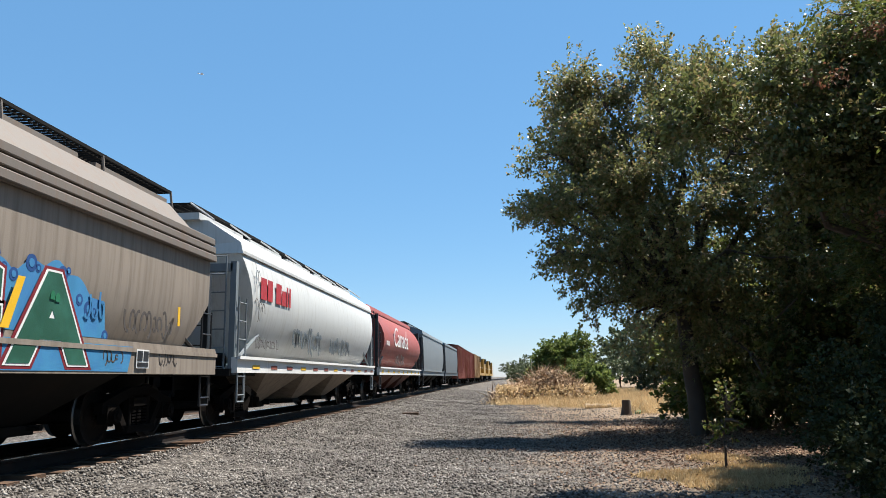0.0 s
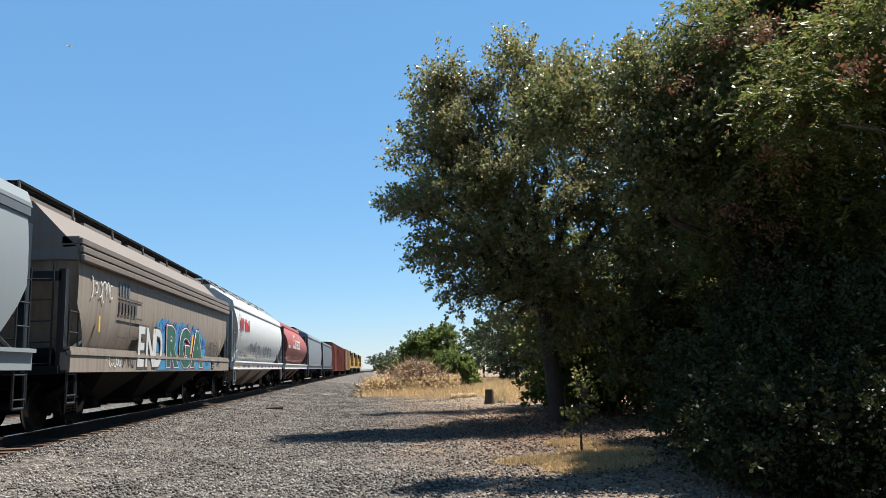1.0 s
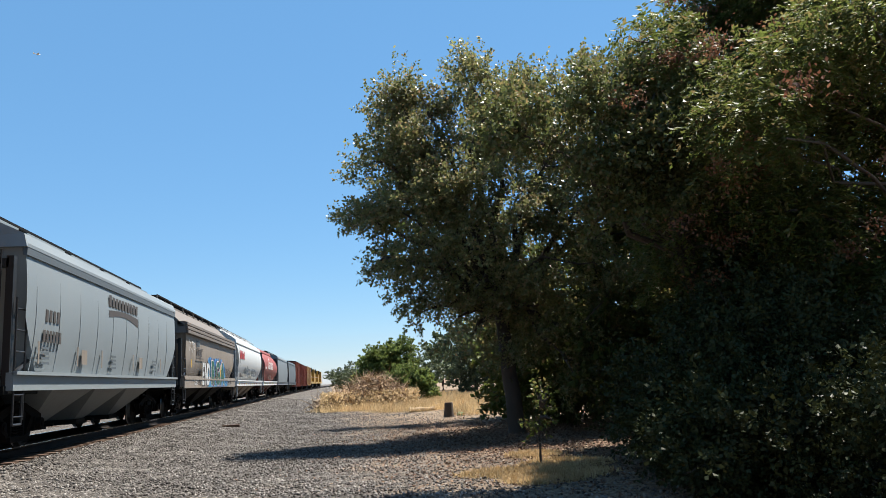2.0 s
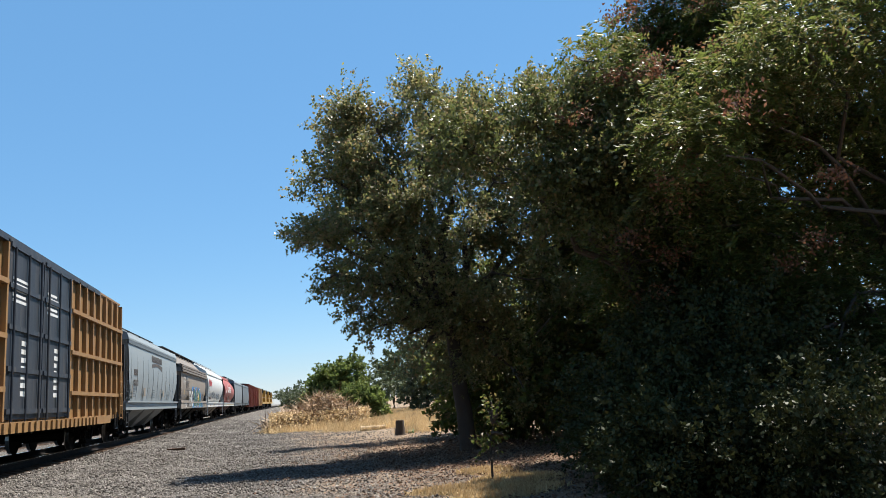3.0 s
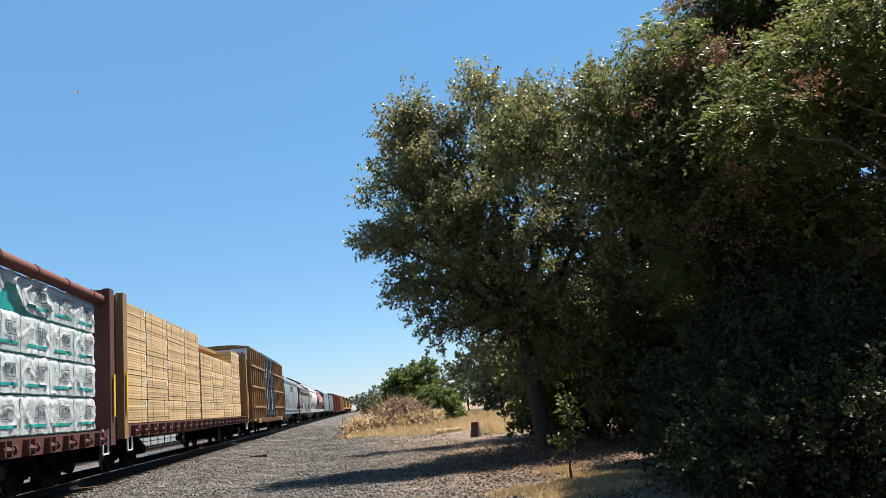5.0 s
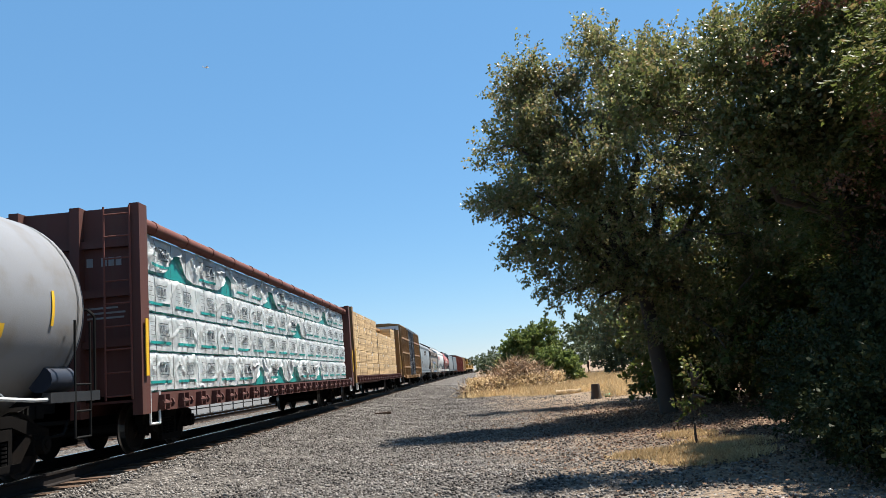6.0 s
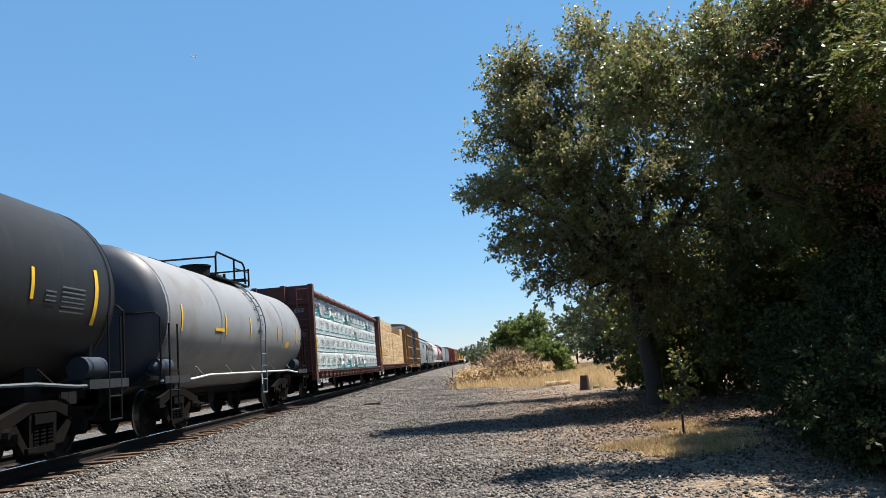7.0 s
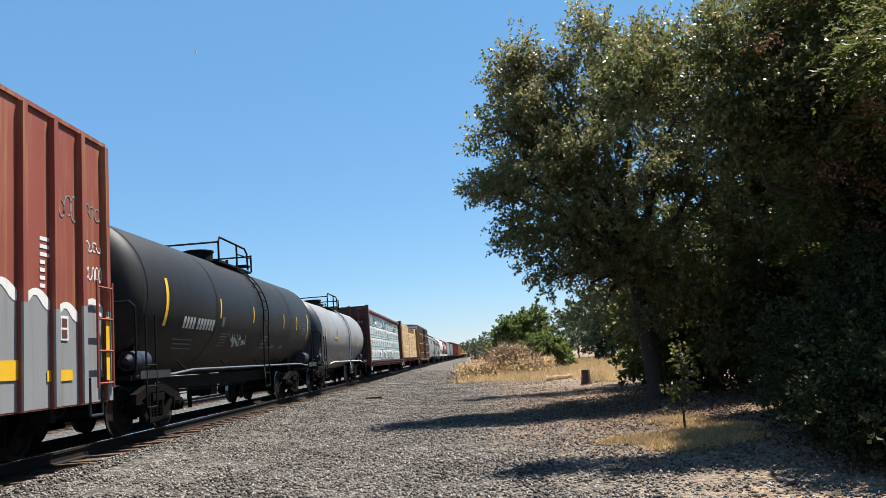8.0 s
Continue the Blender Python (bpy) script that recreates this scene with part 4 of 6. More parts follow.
    for i in range(2):
        for j in range(2):
            y, z = half - 1.42 + 0.155 * i, 1.53 + 0.145 * j
            plate(bm, [(1.521, y, z), (1.521, y + 0.13, z), (1.521, y + 0.13, z + 0.11), (1.521, y, z + 0.11)], 0.002)
    part("data_cells", bm, P_OXDARK, car)
    return car, half


yellow_car = yellow_box()
red_boxcar = red_box()
for a, b in ((83.4, 100.6), (102.0, 119.5)):
    boxcar_base(a, b, "oxide red boxcar with outside posts", P_OXIDE, 0.75, 4.3, P_OXDARK, [-0.95, -0.75, -0.55, -0.35, -0.12, 0.12, 0.35, 0.55, 0.75, 0.95], spin=False)


def centerbeam(rear, front, label, paint, load_z, z_top, tube=0.115, chord=0.30, low=None):
    half, mid = (front - rear) / 2, (front + rear) / 2
    car = thing("centerbeam_flatcar", label, "railway car", "cars of the freight train")
    TRAIN.append((car, mid))
    low = low or paint
    # Railed car's bulkheads take the darker paint, their end shade put into colour.
    end_tone = low if tube else paint
    bm = bmesh.new()
    box(bm, -1.42, 1.42, -half, half, load_z - 0.14, load_z - 0.02)
    part("deck", bm, low, car)
    bm = bmesh.new()
    for s in (1, -1):
        box(bm, s * 1.46 - 0.04, s * 1.46 + 0.04, -half + 0.1, half - 0.1, load_z - 0.32, load_z - 0.02)
    box(bm, -0.35, 0.35, -half, half, 0.66, load_z - 0.1)
    part("sill", bm, low, car)
    for k in range(int(2 * half / 0.85)):
        y = -half + 0.6 + k * 0.85
        bm = bmesh.new()
        box(bm, 1.50, 1.60, y - 0.02, y + 0.02, load_z - 0.30, load_z - 0.06)
        box(bm, 1.50, 1.60, y + 0.20, y + 0.24, load_z - 0.30, load_z - 0.06)
        rod(bm, (1.55, y - 0.04, load_z - 0.20), (1.55, y + 0.30, load_z - 0.20), 0.055, 8)
        rod(bm, (1.55, y + 0.30, load_z - 0.20), (1.55, y + 0.34, load_z - 0.20), 0.085, 8)
        part("winch", bm, low, car)
    bm = bmesh.new()
    box(bm, -0.06, 0.06, -half + 0.1, half - 0.1, load_z, z_top - 0.12)
    part("centre_web", bm, paint, car)
    bm = bmesh.new()
    box(bm, -chord, chord, -half + 0.1, half - 0.1, z_top - 0.14, z_top)
    part("top_chord", bm, paint, car)
    for s in (1, -1) if tube else ():
        bm = bmesh.new()
        rod(bm, (s * 1.36, -half + 0.1, z_top - 0.2), (s * 1.36, half - 0.1, z_top - 0.2), tube, 10)
        for k in range(14):
            y = -half + 0.8 + k * (2 * half - 1.6) / 13
            rod(bm, (s * 1.36, y - 0.05, z_top - 0.2), (s * 1.36, y + 0.05, z_top - 0.2), tube * 1.12, 10)
        part("top_rail", bm, paint, car, "rusty tubular top rail", True)
    for s in (1, -1):
        e = s * half
        bm = bmesh.new()
        box(bm, -1.5, 1.5, min(e, e - s * 0.12), max(e, e - s * 0.12), load_z - 0.1, z_top + 0.02)
        wall = part("bulkhead", bm, end_tone, car)
        for x in (-1.48, -0.5, 0.5, 1.48):
            bm = bmesh.new()
            box(bm, x - 0.08, x + 0.08, min(e + s * 0.16, e - s * 0.14), max(e + s * 0.16, e - s * 0.14), load_z - 0.34, z_top + 0.04)
            part("bulkhead_post", bm, end_tone, wall)
        for z in (load_z + 0.8, load_z + 1.6, load_z + 2.4):
            bm = bmesh.new()
            box(bm, -1.40, 1.40, min(e, e + s * 0.1), max(e, e + s * 0.1), z - 0.06, z + 0.06)
            part("bulkhead_rib", bm, end_tone, wall)
        for x, z, bw, bh in ((0.62, 2.05, 0.1, 0.14), (0.86, 2.05, 0.09, 0.14), (0.98, 2.05, 0.09, 0.14), (1.10, 2.05, 0.09, 0.14), (0.62, 1.36, 0.5, 0.03), (0.62, 1.28, 0.62, 0.03), (0.62, 1.2, 0.6, 0.03)):
            bm = bmesh.new()
            box(bm, x, x + bw, min(e + s * 0.002, e + s * 0.007), max(e + s * 0.002, e + s * 0.007), load_z + z, load_z + z + bh)
            part("number_bar", bm, P_GREYPANEL, wall, "plain faded marking bar")
        stirrup(car, 1.5, e - s * 0.5 if s > 0 else e + 0.25, M_WHITE)
        ladder(car, 1.0, e + s * 0.2, 0.9, z_top, paint, "x", 0.42)
        bm = bmesh.new()
        box(bm, 1.585, 1.60, min(e - s * 0.02, e + s * 0.08), max(e - s * 0.02, e + s * 0.08), load_z + 0.25, load_z + 1.15)
        part("reflector", bm, M_YELLOW, car, "yellow reflective strip")
    trucks(car, half - 2.1)
    coupler(car, half)
    return car, half, mid


M_WOOD = vary(mat("fresh_lumber", (0.500, 0.345, 0.175), 0.75, 0, 0.2, 3, (0.36, 0.22, 0.10), 0.4, bump=0.3), 0.72, 1.18)
M_WRAP = mat("white_plastic_wrap", (0.76, 0.775, 0.775), 0.38, 0, 0.06, 3, (0.50, 0.52, 0.52), 0.2, bump=0.1)
M_TEAL = mat("teal_plastic_wrap", (0.005, 0.21, 0.19), 0.45, 0, 0.12, 2)
M_STRAP = mat("black_strap", (0.02, 0.02, 0.022), 0.5)
BUNDLES = []


def lumber_bundle(w, h, layers, seed):
    """A banded stack of boards with visible layers, back edge on x = 0."""
    rng = random.Random(seed)
    b = thing("lumber_bundle", "banded bundle of fresh tan sawn lumber boards", "lumber", "bundles on the lumber car")
    t = h / layers
    for k in range(layers):
        off = rng.uniform(-0.006, 0.004)
        cut = rng.uniform(-0.006, 0.006)
        bm = bmesh.new()
        box(bm, 0.0, 1.2 + off, -w / 2 + 0.02 + cut, w / 2 - 0.02 + cut, k * t + 0.0025, (k + 1) * t - 0.0025)
        part("board_layer", bm, M_WOOD, b)
    bm = bmesh.new()
    box(bm, 1.207, 1.210, w / 2 - 0.17, w / 2 - 0.05, h - 0.17, h - 0.02)
    part("paper_tag", bm, M_WHITE, b, "small white paper tag")
    for y in (-w * 0.4, 0.0, w * 0.4):
        bm = bmesh.new()
        box(bm, 0.0, 1.19, y - 0.04, y + 0.04, h, h + 0.0145)
        part("spacer", bm, M_WOOD, b)
    for y in (-w * 0.27, w * 0.27):
        bm = bmesh.new()
        box(bm, 1.207, 1.210, y - 0.006, y + 0.006, 0, h)
        part("band", bm, M_TIE, b)
    return b


lum_car, lum_half, lum_mid = centerbeam(-55.6, -35.6, "ochre centerbeam flatcar carrying banded tan lumber", P_YELLOW, 1.09, 4.02, 0.0, 0.7, P_OXDARK)
wrap_car, wrap_half, wrap_mid = centerbeam(-76.85, -56.6, "oxide red centerbeam flatcar carrying white wrapped lumber", P_RUSTCAR, 0.99, 3.97, low=P_OXDARK)


def load_lumber():
    kinds = [lumber_bundle(2.28, 0.57, 9, s) for s in (1, 2, 3)]
    used = [False] * 3
    for k in range(8):
        for r in range(4 if k in (4, 5, 6) else 5):
            m = (k + 2 * r) % 3
            y = lum_mid - lum_half + 1.50 + k * 2.33 + (0.22 if k > 3 else 0)
            b = kinds[m] if not used[m] else copy_thing(kinds[m], pose(0, 0, 0))
            used[m] = True
            BUNDLES.append((b, y, 0.14, 1.09 + r * 0.585))


def wrapped_bundle(w, h, seed, torn):
    """Lumber pack in a wrinkled white plastic hood over a teal base, with straps, stripe and mark."""
    rng = random.Random(seed)
    b = thing("wrapped_lumber", "lumber pack under torn white plastic, teal base showing" if torn else "lumber pack in wrinkled white plastic with teal stripes", "lumber", "wrapped packs on the red car")
    bm = bmesh.new()
    box(bm, 0.0, 1.2, -w / 2 + 0.02, w / 2 - 0.02, 0.0, h - 0.03)
    part("pack", bm, M_TEAL, b, "teal wrapped lumber pack")
    lean = 1 if seed % 2 else -1
    amp = 0.062 if torn else 0.032

    def bulge(y, z):
        """How far the loose plastic stands out: slanting folds, gathers at the straps, a rounded top edge."""
        d = y * 1.5 + lean * z * 1.2
        crease = 1.0 - min(1.0, 9.0 * abs(noise.noise((d * 1.3 + 5.0, z * 1.7 - lean * y * 0.9, seed * 1.7))))
        f = 0.8 * crease + abs(noise.noise((d * 1.9, z * 0.8 - y * 0.3, seed * 3.1))) + 0.55 * abs(noise.noise((y * 5.0 - lean * z * 4.0, z * 2.0, seed + 9.0))) + 0.2 * noise.noise((y * 11.0, z * 9.0, seed + 4.0))
        tuck = min(abs(y + w * 0.3), abs(y - w * 0.3), abs(y))
        top = max(0.0, z / h - 0.86) / 0.14
        return 1.222 + amp * (f * (0.5 + 0.5 * min(1.0, tuck / 0.25)) + 0.12 * min(1.0, tuck / 0.3)) - 0.04 * top * top

    def rip(u):
        """How far up the hood has torn open along its length."""
        return 0.62 * math.exp(-((u - (0.84, 0.30, 0.6)[seed % 3]) / 0.17) ** 2)

    bm = bmesh.new()
    nu, nv = 72, 20
    rows = []
    for j in range(nv + 1):
        row = []
        for i in range(nu + 1):
            u, v = i / nu, j / nv
            hem = 0.03 + 0.02 * noise.noise((u * 9, seed, 2.0))
            if torn:
                hem = 0.05 + rip(u)
            z = (hem + (1 - hem) * v) * h
            y = -w / 2 + 0.012 + (w - 0.024) * u
            row.append(bm.verts.new((bulge(y, z), y, z - 0.02 * v * abs(noise.noise((y * 3.0, seed, 1.0))))))
        rows.append(row)
    back = [bm.verts.new((0.0, -w / 2 + 0.012 + (w - 0.024) * i / nu, h)) for i in range(nu + 1)]
    rows.append(back)
    for a, c in zip(rows, rows[1:]):
        for i in range(nu):
            bm.faces.new((a[i], a[i + 1], c[i + 1], c[i]))
    for side in (0, -1):
        foot = bm.verts.new((0.0, (-w / 2 + 0.012) if side == 0 else (w / 2 - 0.012), rows[0][side].co.z))
        bm.faces.new([r[side] for r in rows] + [foot])
    bmesh.ops.solidify(bm, geom=bm.faces[:], thickness=0.004)
    part("hood", bm, M_WRAP, b, "wrinkled white plastic hood", True)

    def print_on(bm, y0, y1, z0, z1):
        """A printed patch that follows the folds."""
        n, m = max(1, round((y1 - y0) / 0.05)), max(1, round((z1 - z0) / 0.06))
        grid = [[bm.verts.new((bulge(y0 + (y1 - y0) * i / n, z0 + (z1 - z0) * j / m) + 0.012, y0 + (y1 - y0) * i / n, z0 + (z1 - z0) * j / m)) for i in range(n + 1)] for j in range(m + 1)]
        for p, q in zip(grid, grid[1:]):
            for i in range(n):
                bm.faces.new((p[i], p[i + 1], q[i + 1], q[i]))

    n = max(1, round(w / 1.05))
    for k in range(n):
        y = -w / 2 + w * (k + 0.10 + rng.uniform(0, 0.08)) / n
        pw = w / n * 0.74
        if torn and rip((y + pw / 2) / w + 0.5) > 0.12:
            continue
        bm = bmesh.new()
        print_on(bm, y, y + pw, h * 0.20, h * 0.27)
        part("stripe", bm, M_TEAL, b, "printed teal stripe")
        bm = bmesh.new()
        y2, z2, mw, mh = y + pw * 0.46, h * 0.40, 0.36, 0.23
        for c in ((y2, y2 + mw, z2, z2 + 0.02), (y2, y2 + mw, z2 + mh - 0.02, z2 + mh), (y2, y2 + 0.018, z2 + 0.02, z2 + mh - 0.02), (y2 + mw - 0.018, y2 + mw, z2 + 0.02, z2 + mh - 0.02)):
            print_on(bm, *c)
        for q in range(6):
            ya = y2 + 0.04 + q * 0.048
            print_on(bm, ya, ya + 0.026, z2 + 0.05, z2 + mh - 0.05)
        part("printed_mark", bm, P_GREYDK, b, "printed dark box mark")
        bm = bmesh.new()
        for q in range(4):
            print_on(bm, y + 0.04, y + 0.04 + 0.2 - 0.03 * (q % 2), h * (0.42 + 0.11 * q), h * (0.42 + 0.11 * q) + 0.010)
        part("print_lines", bm, P_GREYPANEL, b, "fine grey print lines")
    for y in (-w * 0.3, 0.0, w * 0.3):
        bm = bmesh.new()
        pts = [(bulge(y, h * k / 10) + 0.006, y, h * k / 10) for k in range(11)]
        for p, q in zip(pts, pts[1:]):
            bm.faces.new([bm.verts.new(v) for v in ((p[0], y - 0.008, p[2]), (p[0], y + 0.008, p[2]), (q[0], y + 0.008, q[2]), (q[0], y - 0.008, q[2]))])
        part("strap", bm, M_STRAP, b)
    return b


def load_wrapped():
    cols = 8
    w = (2 * wrap_half - 0.9) / cols
    kinds = [wrapped_bundle(w - 0.01, 0.664, s, s >= 5) for s in range(8)]
    used = [False] * 8
    torn_at = {(0, 3): 5, (1, 3): 6, (3, 3): 7, (2, 0): 6, (3, 0): 5, (4, 0): 7, (5, 0): 6, (4, 2): 5, (6, 3): 7}
    for k in range(cols):
        for r in range(4):
            m = torn_at.get((k, r), (k * 3 + r * 2) % 5)
            y = wrap_mid - wrap_half + 0.45 + w * (k + 0.5)
            b = kinds[m] if not used[m] else copy_thing(kinds[m], pose(0, 0, 0))
            used[m] = True
            BUNDLES.append((b, y, 0.10, 0.99 + r * 0.668))


load_lumber()
load_wrapped()


def tank_car(rear, front, label, paint, r, zc, end_mat, marks):
    half, mid = (front - rear) / 2, (front + rear) / 2
    car = thing("tank_car", label, "railway car", "cars of the freight train")
    TRAIN.append((car, mid))
    n = 48
    hs = half - 0.42
    bm = bmesh.new()
    prof = [(-hs - 0.38, 0.05), (-hs - 0.35, 0.5), (-hs - 0.24, 0.85), (-hs - 0.10, 0.97), (-hs, 1.0), (-hs / 2, 1.0), (0, 1.0), (hs / 2, 1.0), (hs, 1.0), (hs + 0.10, 0.97), (hs + 0.24, 0.85), (hs + 0.35, 0.5), (hs + 0.38, 0.05)]

    def rings(rows, grow=0.0):
        return [[((r * q + grow) * math.cos(k * math.tau / n), y, zc + (r * q + grow) * math.sin(k * math.tau / n)) for k in range(n)] for y, q in rows]
    ring_loft(bm, rings(prof))
    part("tank", bm, paint, car, "", True)
    for rows in (prof[:5], prof[-5:]):
        bm = bmesh.new()
        ring_loft(bm, rings([(y + math.copysign(0.006, y), q) for y, q in rows], 0.005))
        part("tank_head", bm, end_mat, car, "dark dished tank end", True)
    for y in (-hs * 0.98, -hs * 0.45, hs * 0.1, hs * 0.55, hs * 0.98):
        bm = bmesh.new()
        ring_loft(bm, [[((r + 0.006) * math.cos(k * math.tau / n), y + d, zc + (r + 0.006) * math.sin(k * math.tau / n)) for k in range(n)] for d in (-0.02, 0.02)], False)
        bmesh.ops.solidify(bm, geom=bm.faces[:], thickness=-0.006)
        part("weld_seam", bm, paint, car, "", True)
    bm = bmesh.new()
    box(bm, -0.32, 0.32, -half, half, 0.66, 0.95)
    for s in (1, -1):
        box(bm, -1.35, 1.35, min(s * half, s * (half - 0.9)), max(s * half, s * (half - 0.9)), 0.92, 1.0)
        box(bm, -0.9, 0.9, s * (half - 1.75) - 0.2, s * (half - 1.75) + 0.2, 0.8, zc - r * 0.75)
    part("stub_sill", bm, M_UNDER, car)
    rail = P_GREY if paint is P_TANK else M_UNDER
    for s in (1, -1):
        bm = bmesh.new()
        pipe(bm, [(s * 1.42, -half + 0.05, 0.98), (s * 1.42, -half + 1.6, 0.98), (s * 1.42, -half + 2.6, 1.04), (s * 1.42, half - 2.6, 1.04), (s * 1.42, half - 1.6, 0.98), (s * 1.42, half - 0.05, 0.98)], 0.026)
        part("side_handrail", bm, P_CP if paint is P_TANK else P_GREYDK, car)
        for k in range(5):
            bm = bmesh.new()
            y = -half + 2.2 + k * (2 * half - 4.4) / 4
            rod(bm, (s * 1.42, y, 1.03), (s * 1.34, y - 0.22, 1.22), 0.014)
            part("rail_stay", bm, rail, car)
    # corner handrails and platform edges
    for s in (1, -1):
        e = s * (half - 0.08)
        bm = bmesh.new()
        pipe(bm, [(1.40, e, 0.95), (1.40, e, 2.1), (1.30, e, 2.2), (-1.30, e, 2.2), (-1.40, e, 2.1), (-1.40, e, 0.95)], 0.02)
        pipe(bm, [(1.46, e - s * 0.25, 0.45), (1.46, e - s * 0.25, 2.0)], 0.018)
        pipe(bm, [(1.46, e - s * 0.65, 0.45), (1.46, e - s * 0.65, 2.0)], 0.018)
        for z in (0.46, 0.8, 1.15):
            rod(bm, (1.46, e - s * 0.25, z), (1.46, e - s * 0.65, z), 0.016)
        part("end_handrail", bm, M_UNDER, car)
        bm = bmesh.new()
        box(bm, 1.36, 1.47, min(e, e - s * 1.25), max(e, e - s * 1.25), 0.93, 1.06)
        part("platform_edge", bm, M_BLACK, car)
        bm = bmesh.new()
        rod(bm, (1.12, e - s * 0.9, 1.24), (1.12, e - s * 0.3, 1.24), 0.17, 14)
        rod(bm, (1.12, e - s * 0.3, 1.24), (1.12, e - s * 0.22, 1.24), 0.13, 14, 0.05)
        pipe(bm, [(1.12, e - s * 0.55, 1.40), (1.16, e - s * 0.6, 1.62), (1.22, e - s * 0.5, 1.78)], 0.03)
        part("air_cylinder", bm, P_NAVY, car, "dark brake cylinder", True)
    # ladders, dome, top platform
    lx = []
    bm = bmesh.new()
    for dy in (-0.24, 0.24):
        pts = [(1.44, dy + 0.7, 0.5), (1.46, dy + 0.7, zc - 0.3)]
        for k in range(9):
            a = -0.1 + k * (math.pi / 2 - 0.18) / 8
            pts.append(((r + 0.07) * math.cos(a), dy + 0.7, zc + (r + 0.07) * math.sin(a)))
        pts.append((0.35, dy + 0.7, zc + r + 0.12))
        pipe(bm, pts, 0.018)
        lx.append(pts)
    for a, b in zip(lx[0][1:], lx[1][1:]):
        rod(bm, a, b, 0.015)
    for z in (0.52, 0.85, 1.2, 1.5):
        rod(bm, (1.45, 0.46, z), (1.45, 0.94, z), 0.015)
    part("ladder", bm, rail, car)
    bm = bmesh.new()
    pipe(bm, [(1.44, 0.46, 1.0), (1.52, 0.2, 0.72), (1.52, 0.2, 0.5)], 0.015)
    pipe(bm, [(1.44, 0.94, 0.5), (1.44, 0.46, 0.5)], 0.018)
    part("sill_step", bm, rail, car)
    zt = zc + r
    bm = bmesh.new()
    rod(bm, (0, -0.1, zt - 0.1), (0, -0.1, zt + 0.25), 0.36, 18)
    rod(bm, (0, -0.1, zt + 0.25), (0, -0.1, zt + 0.29), 0.39, 18)
    part("dome", bm, M_UNDER, car, "black valve bonnet")
    bm = bmesh.new()
    box(bm, 0.35, 0.85, -1.1, 1.75, zt - 0.16, zt - 0.12)
    box(bm, -0.85, -0.35, -1.1, 1.75, zt - 0.16, zt - 0.12)
    box(bm, -0.85, 0.85, 1.3, 1.75, zt + 0.01, zt + 0.05)
    rod(bm, (0.1, 0.75, zt + 0.05), (0.1, 0.75, zt + 0.17), 0.22, 12)
    for k in range(4):
        rod(bm, (0.35 - 0.2 * k, 1.15, zt + 0.05), (0.35 - 0.2 * k, 1.15, zt + 0.2), 0.04, 8)
    part("top_platform", bm, M_UNDER, car)
    bm = bmesh.new()
    zr = zt + 0.46
    for x in (0.85, -0.85):
        pipe(bm, [(x, -1.1, zt - 0.12), (x, -1.1, zr - 0.12), (x, -1.0, zr), (x, 1.15, zr), (x, 1.35, zr - 0.1), (x, 1.4, zt - 0.1)], 0.026)
        rod(bm, (x, 0.4, zt - 0.12), (x, 0.4, zr), 0.026)
        rod(bm, (x, 1.75, zt - 0.12), (x, 1.75, zr - 0.1), 0.026)
        rod(bm, (x, 0.4, zr - 0.24), (x, 1.75, zr - 0.2), 0.018)
    for y in (-1.1, 1.75):
        rod(bm, (0.85, y, zr - 0.13), (-0.85, y, zr - 0.13), 0.024)
    part("top_railing", bm, M_UNDER, car)
    bm = bmesh.new()
    rod(bm, (0, 0, zc - r), (0, 0, 0.4), 0.13, 10)
    box(bm, -0.25, 0.25, -0.25, 0.25, 0.42, 0.7)
    pipe(bm, [(0.2, -3, 0.62), (0.2, 3, 0.62)], 0.035)
    for y in (-2.4, -1.6, 1.7, 2.5):
        rod(bm, (0.2, y, 0.2), (0.2, y, 0.9), 0.05)
    part("bottom_outlet", bm, M_UNDER, car)
    for y, z, w, h in marks:
        bm = bmesh.new()
        a0 = math.asin(max(-1, min(1, (z - zc) / r)))
        a1 = math.asin(max(-1, min(1, (z + h - zc) / r)))
        outer = [((r + 0.012) * math.cos(a0 + (a1 - a0) * k / 6), zc + (r + 0.012) * math.sin(a0 + (a1 - a0) * k / 6)) for k in range(7)]
        for (xa, za), (xb, zb) in zip(outer, outer[1:]):
            v = [bm.verts.new(p) for p in ((xa, y, za), (xa, y + w, za), (xb, y + w, zb), (xb, y, zb))]
            bm.faces.new(v)
        bmesh.ops.remove_doubles(bm, verts=bm.verts, dist=1e-5)
        bmesh.ops.solidify(bm, geom=bm.faces[:], thickness=0.004)
        part("reflector", bm, M_YELLOW, car, "yellow reflective strip")
    trucks(car, half - 1.75)
    coupler(car, half)
    return car, half


white_tank = tank_car(-90.3, -78.1, "weathered pale grey tank car with white ladder and handrail", P_TANK, 1.41, 2.16, P_NAVY, [(-5.0, 1.9, 0.06, 0.5), (-3.0, 1.97, 0.6, 0.07), (-2.3, 1.9, 0.07, 0.5), (-0.3, 1.9, 0.06, 0.5), (2.5, 1.9, 0.06, 0.45), (3.5, 1.72, 0.45, 0.16), (4.9, 1.9, 0.06, 0.45)])
black_tank = tank_car(-106.2, -91.6, "satin black tank car with yellow reflective strips", P_TANKB, 1.42, 2.38, P_TANKB, [(-5.95, 1.85, 0.12, 0.85), (-2.9, 2.12, 0.07, 0.42), (-0.3, 2.12, 0.07, 0.40), (2.9, 2.1, 0.07, 0.4), (4.6, 2.1, 0.07, 0.4), (6.25, 1.85, 0.10, 0.8)])

bt = black_tank[0]


